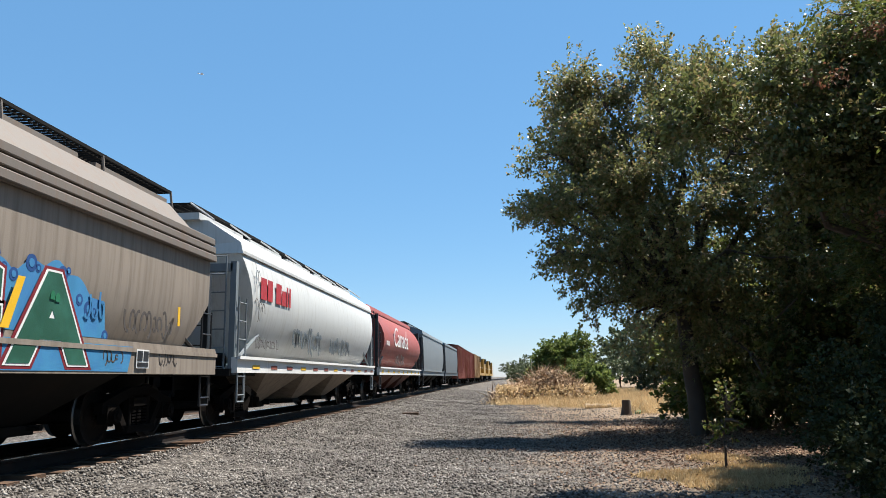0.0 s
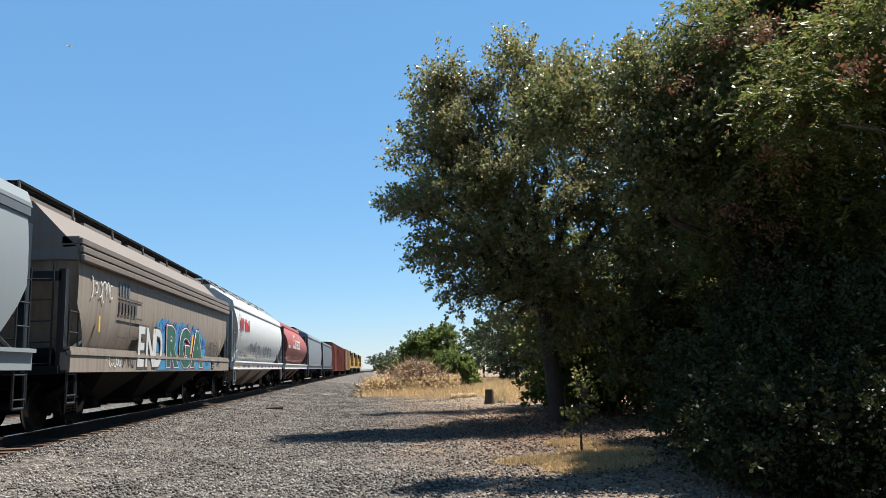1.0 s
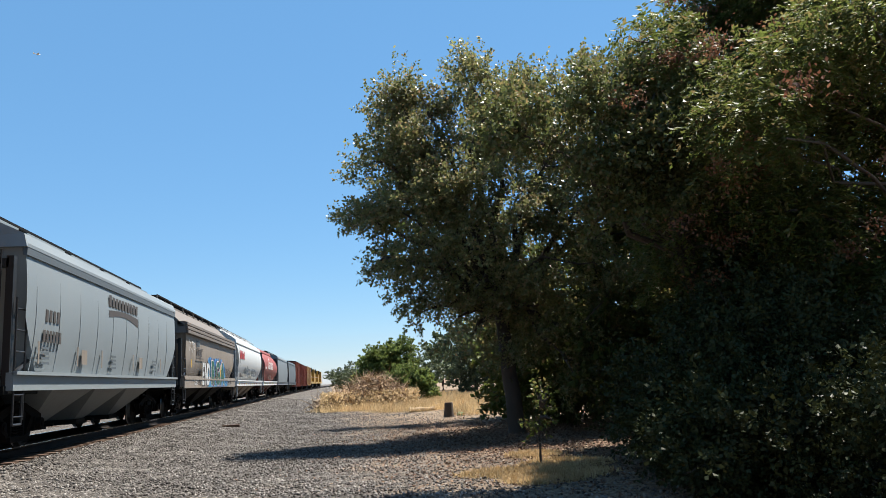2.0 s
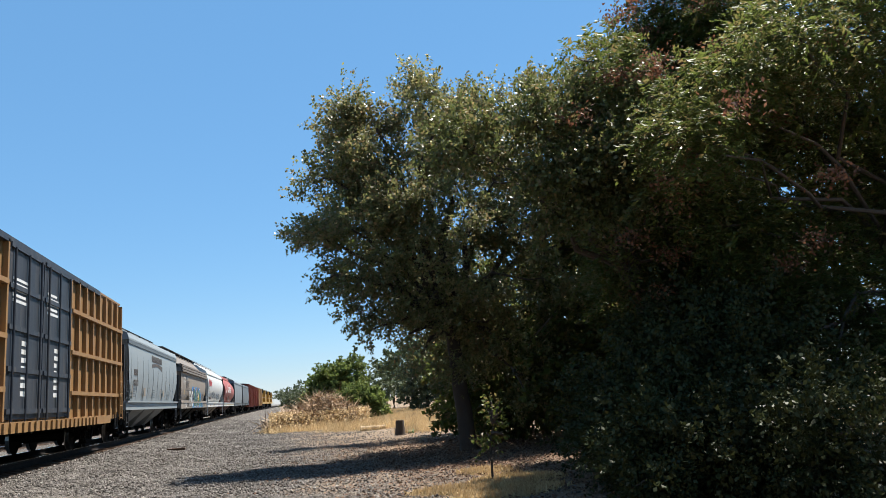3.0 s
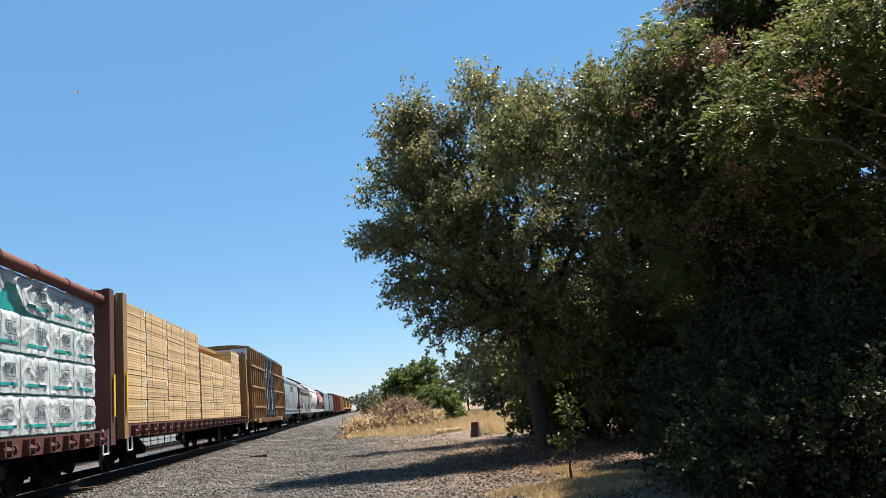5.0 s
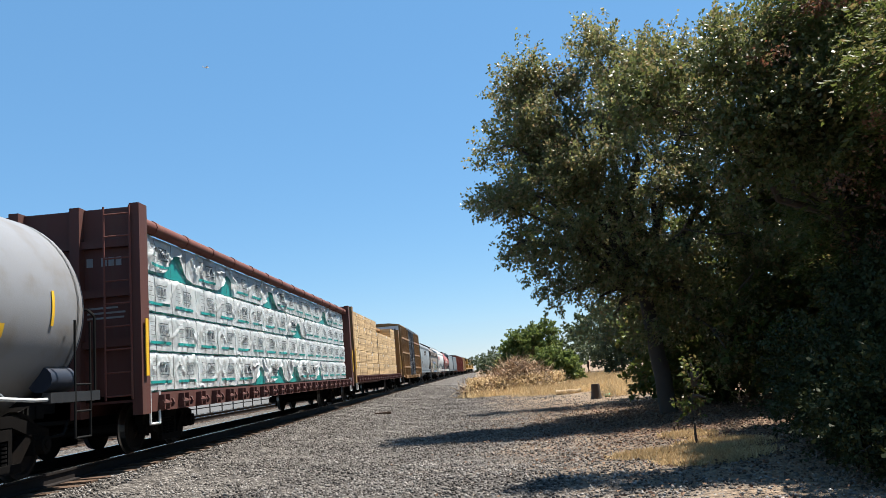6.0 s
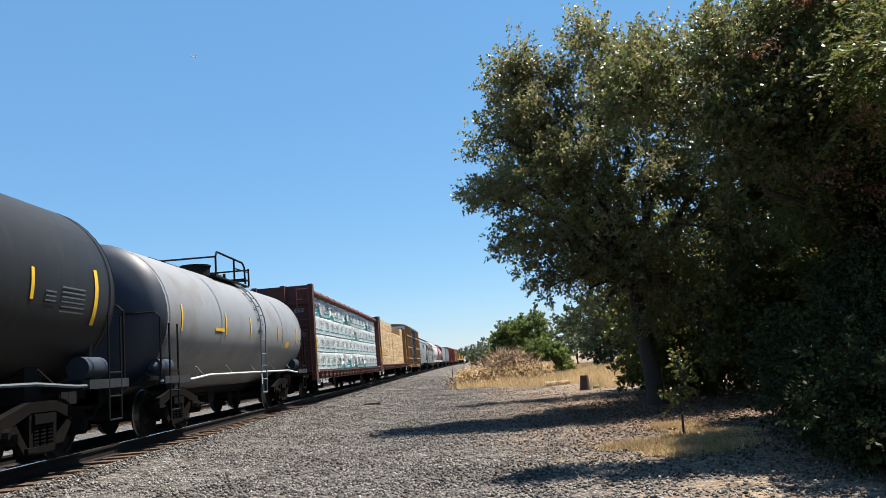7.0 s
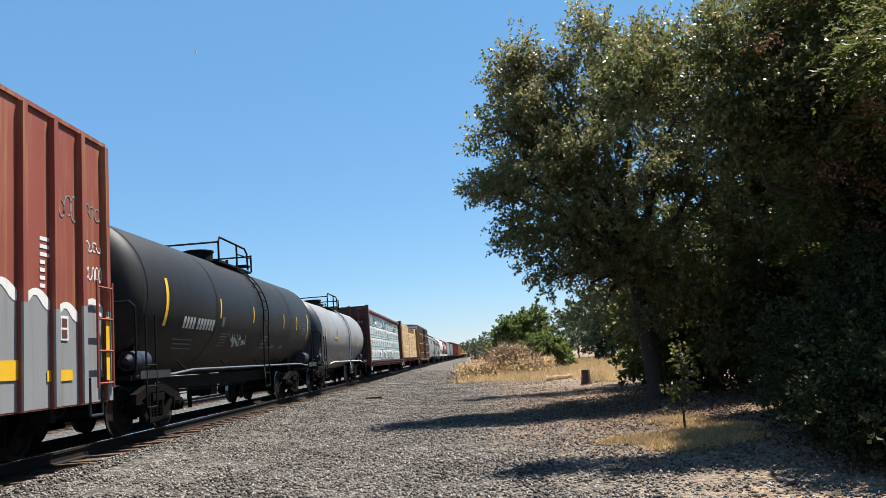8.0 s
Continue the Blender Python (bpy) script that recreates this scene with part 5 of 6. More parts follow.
def tank_marks():
    def curved(name, y, z, w, h, material, label=""):
        bm = bmesh.new()
        r, zc = 1.432, 2.38
        a0, a1 = math.asin((z - zc) / r), math.asin((z + h - zc) / r)
        ring = [[(r * math.cos(a), yy, zc + r * math.sin(a)) for yy in (y, y + w)] for a in (a0, (a0 + a1) / 2, a1)]
        for p, q in zip(ring, ring[1:]):
            bm.faces.new([bm.verts.new(v) for v in (p[0], p[1], q[1], q[0])])
        bmesh.ops.remove_doubles(bm, verts=bm.verts, dist=1e-5)
        bmesh.ops.solidify(bm, geom=bm.faces[:], thickness=0.004)
        part(name, bm, material, bt, label)
    for k in range(4):
        curved("reporting_mark", -4.98 + 0.17 * k, 1.84, 0.11, 0.22, P_CP, "plain pale number bar")
    for k in range(6):
        curved("number_bar", -4.22 + 0.18 * k, 1.84, 0.12, 0.22, P_CP, "plain pale number bar")
    for k in range(3):
        curved("stencil_mark", -5.2 + 0.1 * k, 1.62 - 0.08 * k, 1.0, 0.022, P_GREYDK, "small dim stencil line")
    for k in range(5):
        curved("stencil_mark", -2.55, 1.78 - 0.06 * k, 0.5, 0.02, P_GREYDK, "small dim stencil line")
    curved("placard", -2.72, 1.95, 0.18, 0.2, P_GREYDK, "small dim grey placard")
    for k in range(6):
        curved("stencil_mark", 5.35, 1.98 + 0.065 * k, 0.62, 0.02, P_GREYDK, "small dim stencil line")
    for k in range(3):
        curved("stencil_mark", 4.95, 2.10 + 0.06 * k, 0.25, 0.02, P_GREYDK, "small dim stencil line")
    for k in range(4):
        curved("stencil_mark", 0.95, 1.52 + 0.09 * k, 0.55, 0.035, P_GREYDK, "small dim stencil line")
    for y in (2.1, 3.1):
        curved("stencil_mark", y, 1.52, 0.4, 0.09, P_GREYDK, "small dim stencil line")
    scrawl(bt, "graffiti_tag", -1.95, 1.62, 1.25, 0.42, P_GREY, 51, 1.30, 0.009)
    scrawl(bt, "graffiti_tag", -1.75, 1.52, 1.0, 0.24, P_GREYDK, 53, 1.27, 0.008)


tank_marks()


def locomotive(rear, front):
    half, mid = (front - rear) / 2, (front + rear) / 2
    car = thing("locomotive", "yellow diesel locomotive with grey roof far ahead", "locomotive", "engines at the head")
    TRAIN.append((car, mid))
    bm = bmesh.new()
    box(bm, -1.5, 1.5, -half, half, 1.15, 1.6)
    box(bm, -0.9, 0.9, -half + 1.2, half - 5.0, 1.6, 4.2)
    box(bm, -1.5, 1.5, half - 5.0, half - 2.6, 1.6, 4.5)
    box(bm, -1.0, 1.0, half - 2.6, half - 0.8, 1.6, 3.0)
    part("body", bm, P_LOCO, car)
    bm = bmesh.new()
    box(bm, -1.55, 1.55, -half + 0.8, -half + 3.6, 3.6, 4.55)
    box(bm, -1.2, 1.2, -half + 3.6, half - 5.0, 4.2, 4.4)
    box(bm, -1.4, 1.4, -3, 3, 0.4, 1.15)
    part("radiator_and_tank", bm, M_UNDER, car)
    bm = bmesh.new()
    for x in (1.48, -1.48):
        pipe(bm, [(x, -half + 0.2, 2.6), (x, half - 5.2, 2.6)], 0.03)
    part("handrail", bm, M_WHITE, car)
    trucks(car, half - 3.5, spin=False)
    coupler(car, half)


boxcar_base(121.0, 138.0, "ochre yellow boxcar behind the engines", P_YELLOW, 0.8, 4.4, P_YELLOW, [-0.9, -0.5, -0.15, 0.15, 0.5, 0.9], spin=False)
for k in range(3):
    locomotive(139.5 + 22.5 * k, 160.5 + 22.5 * k)


# ---- trees and plants ----
M_BARK = mat("grey_brown_bark", (0.06, 0.045, 0.034), 0.9, 0, 0.35, 4, (0.06, 0.045, 0.035), 0.5, True, bump=0.8, fine=25)
M_LEAF_OAK = island_mat("oak_leaves", [(0.088, 0.100, 0.036), (0.128, 0.140, 0.048), (0.165, 0.172, 0.060), (0.215, 0.195, 0.078), (0.280, 0.190, 0.096)], 0.40, 0.42, 0.48)
M_LEAF_ELM = island_mat("elm_leaves", [(0.068, 0.084, 0.026), (0.096, 0.112, 0.034), (0.125, 0.136, 0.044), (0.205, 0.150, 0.070)], 0.44, 0.36, 0.30)
M_LEAF_GREEN = island_mat("pinnate_leaves", [(0.050, 0.068, 0.016), (0.070, 0.090, 0.021), (0.094, 0.112, 0.028), (0.160, 0.116, 0.050)], 0.42, 0.42, 0.16)
# Shrub tones lowered below the other leaves to put in deep shade.
M_LEAF_SHRUB = island_mat("shade_darkened_shrub_leaves", [(0.022, 0.028, 0.010), (0.030, 0.037, 0.013), (0.040, 0.046, 0.017)], 0.45, 0.15, 0.12)
M_LEAF_BUSH = island_mat("bush_leaves", [(0.058, 0.082, 0.022), (0.090, 0.125, 0.030), (0.130, 0.172, 0.044), (0.180, 0.205, 0.062)], 0.55, 0.36, 0.2)
M_LEAF_FAR = island_mat("far_leaves", [(0.035, 0.05, 0.025), (0.06, 0.08, 0.035), (0.085, 0.105, 0.05)], 0.6, 0.25)
M_SEED = island_mat("rusty_seeds", [(0.110, 0.050, 0.027), (0.170, 0.075, 0.040), (0.240, 0.120, 0.066)], 0.8, 0.3)
M_STRAW = island_mat("dry_straw", [(0.33, 0.225, 0.105), (0.48, 0.345, 0.170), (0.60, 0.46, 0.26)], 0.8, 0.3)
M_TWIG = island_mat("dead_twigs", [(0.09, 0.052, 0.030), (0.20, 0.125, 0.072), (0.34, 0.23, 0.135), (0.44, 0.33, 0.21)], 0.9)
M_LITTER = island_mat("dry_leaf_litter", [(0.060, 0.034, 0.024), (0.125, 0.072, 0.048), (0.215, 0.140, 0.090)], 0.9, spec=0.15)


def unit(v):
    return v / np.maximum(np.linalg.norm(v, axis=-1, keepdims=True), 1e-9)


def leaf_quads(at, ahead, side, length, width, fold):
    """Pointed four-cornered leaves, bent along the middle."""
    up = np.cross(ahead, side)
    base = at
    tip = at + ahead * length[:, None] - up * (fold * length)[:, None]
    mid = at + ahead * (0.5 * length)[:, None]
    left = mid + side * width[:, None] + up * (0.25 * width)[:, None]
    right = mid - side * width[:, None] + up * (0.25 * width)[:, None]
    pts = np.stack([base, left, tip, right], 1).reshape(-1, 3)
    return pts, np.arange(len(at) * 4).reshape(-1, 4)


def lobe_points(lobes, n, rng, inner):
    """Places spread through ellipsoids, thicker towards their skins."""
    lob = np.array(lobes, float)
    vol = (lob[:, 3] * lob[:, 4] * lob[:, 5]) ** 0.8
    pick = rng.choice(len(lob), n, p=vol / vol.sum())
    d = unit(rng.normal(size=(n, 3)))
    rad = inner + (1 - inner) * rng.random(n) ** 0.6
    return lob[pick, :3] + d * lob[pick, 3:6] * rad[:, None], d


def sublobes(lobes, n, r, seed, inner=0.35):
    """Smaller tufts gathered in the given lobes, with gaps between them."""
    rng = np.random.default_rng(seed)
    c, d = lobe_points([(x, y, z, max(0.2, a - r * 0.6), max(0.2, b - r * 0.6), max(0.2, h - r * 0.6)) for x, y, z, a, b, h in lobes], n, rng, inner)
    q = r * (0.55 + 0.8 * rng.random(n))
    return [(*p, s, s, s * 0.8) for p, s in zip(c.tolist(), q.tolist())]


def crown(parent, lobes, clumps, per, size, material, seed, spread=0.28, inner=0.45, floor=0.15, name="crown", droop=0.3, centre=None):
    """Leaves in sprays that point out of the crown."""
    rng = np.random.default_rng(seed)
    c, d = lobe_points(lobes, clumps, rng, inner)
    mid = np.array(centre if centre is not None else np.mean(np.array(lobes)[:, :3], 0))
    out = unit(unit(c - mid) * 0.8 + d * 0.7 + rng.normal(size=c.shape) * 0.45)
    rad = spread * (0.6 + 0.9 * rng.random(clumps))
    u = rng.random(clumps * per)
    along = (u * 1.9 - 0.8) * np.repeat(rad, per)
    thick = np.repeat(rad, per) * 0.26 * (1.15 - u)
    at = np.repeat(c, per, 0) + np.repeat(out, per, 0) * along[:, None] + rng.normal(size=(clumps * per, 3)) * thick[:, None]
    low = at[:, 2] > floor
    at, stem = at[low], np.repeat(out, per, 0)[low]
    m = len(at)
    ahead = unit(rng.normal(size=(m, 3)) + 0.7 * stem - np.array([0, 0, droop]))
    side = unit(np.cross(ahead, rng.normal(size=(m, 3)) + np.array([0, 0, 0.5])))
    ln = size * (0.6 + 0.8 * rng.random(m))
    v, f = leaf_quads(at, ahead, side, ln, ln * (0.26 + 0.1 * rng.random(m)), 0.25 * rng.random(m))
    ob = scatter(name, material, v, f, "", "")
    ob.parent = parent
    return ob, c


def fronds(parent, lobes, count, length, material, seed, inner=0.5, floor=0.15, name="crown"):
    """Drooping feather-shaped leaves of paired leaflets."""
    rng = np.random.default_rng(seed)
    c, d = lobe_points(lobes, count, rng, inner)
    keep = c[:, 2] > floor
    c, d = c[keep], d[keep]
    n = len(c)
    go = unit(d * 0.9 + rng.normal(size=(n, 3)) * 0.6 + np.array([0, 0, -0.15]))
    side = unit(np.cross(go, np.array([0, 0, 1.0]) + 0.3 * rng.normal(size=(n, 3))))
    ln = length * (0.55 + 0.8 * rng.random(n))
    k = 7
    pts, fs, off = [], [], 0
    for j in range(k):
        u = (j + 0.6) / k
        spine = c + go * (ln * u)[:, None] - np.array([0, 0, 1.0]) * (0.45 * ln * u * u)[:, None]
        for s in (1, -1):
            ah = unit(side * s + go * 0.45 + rng.normal(size=(n, 3)) * 0.22 - np.array([0, 0, 0.25]))
            sd = unit(np.cross(ah, np.array([0, 0, 1.0]) + 0.4 * rng.normal(size=(n, 3))))
            ll = 0.26 * ln * (0.7 + 0.5 * rng.random(n)) * (1.15 - 0.5 * abs(u - 0.4))
            v, f = leaf_quads(spine, ah, sd, ll, ll * 0.20, 0.2 * rng.random(n))
            pts.append(v)
            fs.append(f + off)
            off += len(v)
    ob = scatter(name, material, np.concatenate(pts), np.concatenate(fs), "", "")
    ob.parent = parent
    return c


def limb(bm, a, b, r0, r1, seed, sag=0.1, n=7, steps=6, wob=0.06):
    """A tapering crooked branch."""
    rng = random.Random(seed)
    a, b = Vector(a), Vector(b)
    pts = []
    for k in range(steps + 1):
        u = k / steps
        p = a.lerp(b, u)
        amp = (b - a).length * wob * math.sin(math.pi * u)
        p += Vector((rng.uniform(-1, 1), rng.uniform(-1, 1), rng.uniform(-1, 1))) * amp + Vector((0, 0, sag * (b - a).length * math.sin(math.pi * u)))
        pts.append(p)
    rings = []
    for k, p in enumerate(pts):
        q = (pts[min(k + 1, steps)] - pts[max(k - 1, 0)]).to_track_quat("Z", "Y")
        r = r0 + (r1 - r0) * k / steps
        rings.append([p + q @ Vector((r * math.cos(j * math.tau / n), r * math.sin(j * math.tau / n), 0)) for j in range(n)])
    ring_loft(bm, rings)
    return pts


def tree_wood(tree, base, fork, r, lobes, clump_at, seed, twigs=120):
    rng = random.Random(seed)
    bm = bmesh.new()
    limb(bm, base, fork, r * 1.15, r * 0.8, seed, 0.0, 12, 6, 0.012)
    part("trunk", bm, M_BARK, tree, "rough grey-brown trunk", True)
    ends = []
    for k, lo in enumerate(lobes):
        bm = bmesh.new()
        ends += limb(bm, fork, lo[:3], r * 0.55, r * 0.12, seed + k + 1, 0.08)[2:]
        part("limb", bm, M_BARK, tree, "", True)
    bm = bmesh.new()
    for k in range(twigs):
        t = Vector(clump_at[rng.randrange(len(clump_at))])
        s = min(ends, key=lambda p: (p - t).length)
        limb(bm, s, t, 0.035, 0.008, seed + 100 + k, 0.05, 4, 4)
    tagged(part("twig_growth", bm, M_BARK, tree, "", True), kind="stuff")


def oak():
    tree = thing("oak_tree", "tall broad oak with grey-green leaves and sparse yellowing top", "tree", "trees beside the track")
    main = [(2.5, 19.6, 8.1, 1.65, 1.9, 1.85), (1.9, 19.3, 5.8, 1.5, 1.9, 1.4), (4.9, 19.9, 8.7, 1.9, 2.3, 1.9), (4.2, 19.0, 5.4, 2.2, 2.4, 1.7), (3.2, 19.4, 6.8, 2.0, 2.0, 1.6),
            (7.2, 20.0, 8.4, 2.3, 2.8, 2.3), (2.4, 19.0, 4.3, 1.4, 1.5, 1.3), (3.2, 18.9, 3.0, 1.4, 1.2, 1.1), (4.4, 19.6, 2.4, 1.3, 1.2, 1.0), (4.7, 19.8, 9.6, 1.4, 1.5, 0.9), (2.6, 19.6, 9.1, 1.2, 1.5, 1.0), (5.6, 20.4, 3.2, 1.6, 1.5, 1.6), (7.4, 19.5, 5.2, 2.5, 2.6, 2.2), (3.9, 18.6, 4.0, 1.6, 1.2, 1.2), (5.3, 18.4, 4.4, 1.6, 1.2, 1.5), (5.6, 18.5, 6.8, 1.7, 1.4, 1.6), (2.9, 18.6, 6.4, 1.5, 1.2, 1.5), (5.0, 21.6, 4.2, 2.0, 1.3, 2.0), (5.7, 18.6, 2.0, 1.1, 0.9, 1.2), (9.6, 20.0, 7.6, 2.3, 2.6, 2.9)]
    main += [(1.5, 19.4, 7.2, 1.1, 1.4, 1.3), (1.0, 19.2, 5.6, 0.9, 1.3, 0.6), (1.9, 19.6, 9.0, 0.9, 1.2, 0.8), (1.4, 19.1, 4.6, 0.8, 1.2, 0.6), (4.0, 19.8, 10.2, 0.7, 1.0, 0.6), (2.7, 19.2, 3.3, 0.9, 1.0, 0.8), (3.5, 19.1, 2.5, 1.0, 1.0, 0.7), (5.2, 18.9, 3.2, 1.2, 1.0, 1.0), (6.2, 18.8, 2.4, 1.2, 0.9, 1.1)]
    tufts = sublobes(main, 620, 0.46, 12)
    ob, c = crown(tree, tufts, 7600, 25, 0.086, M_LEAF_OAK, 11, 0.27, 0.15, centre=(4.6, 19.6, 5.5))
    tree_wood(tree, (4.7, 19.6, -0.1), (4.45, 19.6, 3.2), 0.20, main, c.tolist(), 21, 160)


def elm():
    tree = thing("elm_tree", "leafy grey-green tree overhanging the gravel", "tree", "trees beside the track")
    main = [(3.4, 12.4, 5.6, 0.9, 0.8, 1.0), (4.5, 12.3, 6.1, 1.1, 0.9, 1.1), (4.5, 12.1, 4.6, 0.9, 0.8, 0.9), (5.7, 12.1, 5.0, 1.1, 1.0, 1.3), (6.0, 12.5, 6.4, 1.1, 1.1, 1.0), (7.0, 14.6, 7.4, 1.2, 1.2, 1.0)]
    main = [(0.9 * x, 0.9 * y, 1.5 + 0.9 * (z - 1.5), 0.9 * a, 0.9 * b, 0.9 * h) for x, y, z, a, b, h in main]
    tufts = sublobes(main, 110, 0.40, 13)
    ob, c = crown(tree, tufts, 1900, 26, 0.072, M_LEAF_ELM, 15, 0.22, 0.15, centre=(5.3, 11.6, 4.2))
    tree_wood(tree, (6.6, 12.6, -0.1), (6.2, 12.2, 2.8), 0.15, main, c.tolist(), 23, 90)


def heaven_trees():
    tree = thing("leafy_tree", "dense dark green tree with feathery leaves and rusty seed clusters", "tree", "trees beside the track")
    main = [(6.3, 12.3, 1.9, 1.15, 1.4, 1.8), (6.8, 13.0, 4.2, 1.4, 1.7, 1.4), (7.6, 13.0, 5.7, 1.6, 1.8, 1.5), (8.0, 12.0, 2.6, 2.2, 2.1, 2.5), (9.0, 12.4, 6.6, 1.8, 2.0, 1.8), (7.6, 13.0, 8.3, 1.2, 1.3, 1.0), (5.8, 11.5, 6.6, 0.8, 0.9, 0.8), (6.9, 14.2, 5.2, 1.2, 1.2, 1.2), (7.8, 15.2, 6.8, 1.6, 1.4, 1.4), (7.0, 12.6, 7.6, 1.2, 1.2, 1.0), (8.4, 12.2, 8.2, 1.5, 1.4, 1.3), (6.6, 12.0, 6.4, 1.1, 1.1, 1.0), (5.8, 11.6, 3.6, 1.0, 1.0, 1.0), (6.3, 11.6, 4.8, 1.1, 1.0, 1.0)]
    c = fronds(tree, sublobes(main, 210, 0.68, 33), 20500, 0.34, M_LEAF_GREEN, 31, 0.3)
    tree_wood(tree, (7.4, 12.8, -0.1), (7.2, 12.8, 2.2), 0.09, main, c.tolist(), 41, 90)
    rng = np.random.default_rng(7)
    lob = [(x, y - 0.5, z + 0.3, a, b, d * 0.85) for x, y, z, a, b, d in main if z > 2.4]
    for k in range(70):
        p, _ = lobe_points(lob, 1, rng, 0.9)
        seed_cluster(tree, p[0] - np.array([0.1, 0.3, 0]), 300 + k)
    tree = thing("leafy_tree", "dense dark green tree with feathery leaves hanging to the ground", "tree", "trees beside the track")
    # Lobes over the shrub and above z 9, partly unseen, added to block sun.
    main = [(11.2, 11.2, 3.0, 2.4, 2.2, 2.9), (11.0, 11.6, 7.4, 2.2, 2.2, 2.2), (8.6, 9.6, 1.5, 1.7, 1.6, 1.5), (5.2, 10.0, 0.6, 1.3, 0.9, 0.75), (6.6, 8.9, 1.0, 1.5, 1.1, 1.1), (8.8, 7.9, 1.8, 1.8, 1.3, 1.9), (12.6, 9.4, 5.0, 2.5, 2.2, 4.0), (14.5, 12, 6.0, 2.5, 3.0, 4.5), (10.2, 10.6, 5.6, 1.8, 1.8, 2.0), (5.5, 11.2, 4.0, 1.1, 1.3, 1.4), (5.5, 10.5, 5.2, 1.1, 1.0, 1.1), (6.8, 9.8, 4.4, 1.7, 1.5, 1.7), (5.0, 8.4, 0.55, 1.4, 1.0, 0.65), (10.0, 12.0, 8.6, 1.5, 1.6, 1.1), (7.2, 8.6, 6.0, 2.0, 1.6, 1.3), (8.8, 9.4, 7.0, 2.0, 1.6, 1.5), (5.6, 8.3, 4.2, 1.1, 1.0, 0.7), (5.9, 9.2, 4.7, 1.3, 1.2, 0.8), (6.8, 9.4, 5.5, 1.4, 1.3, 0.9), (10.5, 12.0, 10.8, 2.4, 2.2, 1.2), (8.2, 13.0, 10.3, 1.5, 1.6, 0.9), (11.5, 9.5, 9.6, 2.4, 2.0, 1.3)]
    c = fronds(tree, sublobes(main, 290, 0.72, 34), 25000, 0.34, M_LEAF_GREEN, 32, 0.3)
    tree_wood(tree, (11.6, 11.8, -0.1), (11.4, 11.6, 2.6), 0.10, main, c.tolist(), 42, 90)
    lob = [(x, y - 0.5, z + 0.3, a, b, d * 0.85) for x, y, z, a, b, d in main if z > 2.4]
    for k in range(70):
        p, _ = lobe_points(lob, 1, rng, 0.9)
        seed_cluster(tree, p[0], 400 + k)


def seed_cluster(tree, p, seed):
    rng = np.random.default_rng(seed)
    n = 110
    at = np.array(p) + rng.normal(size=(n, 3)) * np.array([0.16, 0.14, 0.09])
    ah = unit(rng.normal(size=(n, 3)) - np.array([0, 0, 0.6]))
    sd = unit(np.cross(ah, rng.normal(size=(n, 3))))
    ln = 0.045 + 0.03 * rng.random(n)
    v, f = leaf_quads(at, ah, sd, ln, ln * 0.3, 0.1 * rng.random(n))
    ob = scatter("seed_growth", M_SEED, v, f, "", "")
    ob.parent = tree
    tagged(ob, "rusty brown seed cluster", kind="stuff")


def back_trees():
    tree = thing("shade_tree", "dark shaded tree behind the oak", "tree", "trees beside the track")
    # Lobe at (3.5, 27.0) is unseen behind the oak, added for its ground shadow.
    lobes = [(9.0, 25, 2.2, 3.2, 2.5, 2.4), (12.0, 22, 4.0, 4.0, 3.5, 4.2), (10.5, 17.5, 2.6, 3.0, 2.5, 2.8), (13, 17, 6.5, 3.5, 3, 3.8), (7.4, 18.6, 1.7, 1.7, 1.4, 1.7), (6.6, 22, 1.2, 1.5, 1.4, 1.3), (5.9, 25.5, 1.0, 1.0, 1.2, 1.1), (7.0, 24.5, 3.2, 1.7, 1.8, 2.8), (5.6, 22.4, 2.6, 1.2, 1.0, 2.2), (6.4, 27.5, 2.6, 1.3, 1.5, 2.2), (6.0, 26.4, 5.0, 2.0, 1.6, 2.0), (3.5, 27.0, 6.2, 1.7, 0.9, 1.3), (9.2, 21, 4.8, 2.4, 2.2, 2.6)]
    ob, c = crown(tree, lobes, 2700, 50, 0.17, M_LEAF_GREEN, 51, 0.35, 0.3)
    tree_wood(tree, (10.5, 21, -0.1), (10.3, 21, 2.2), 0.2, lobes, c.tolist(), 52, 30)


def bush(name, label, lobes, clumps, per, size, material, seed, base, fork, r=0.07):
    b = thing(name, label, "bush")
    ob, c = crown(b, lobes, clumps, per, size, material, seed, 0.3, 0.3, 0.08)
    tree_wood(b, base, fork, r, lobes, c.tolist(), seed + 1, 30)
    return b


def far_tree(x, y, h, w, seed, label="distant hazy tree beside the line"):
    t = thing("distant_tree", label, "tree", "distant trees")
    rng = random.Random(seed)
    lobes = [(x + rng.uniform(-0.5, 0.5) * w, y + rng.uniform(-0.4, 0.4) * w, h * rng.uniform(0.35, 0.72), w * 0.42, w * 0.42, h * 0.27) for _ in range(6)]
    crown(t, lobes, 220, 26, 0.05 * h, M_LEAF_FAR, seed, 0.06 * h, 0.3, 0.3)
    bm = bmesh.new()
    limb(bm, (x, y, -0.2), (x, y, h * 0.5), 0.03 * h, 0.015 * h, seed, 0)
    part("trunk", bm, M_BARK, t)



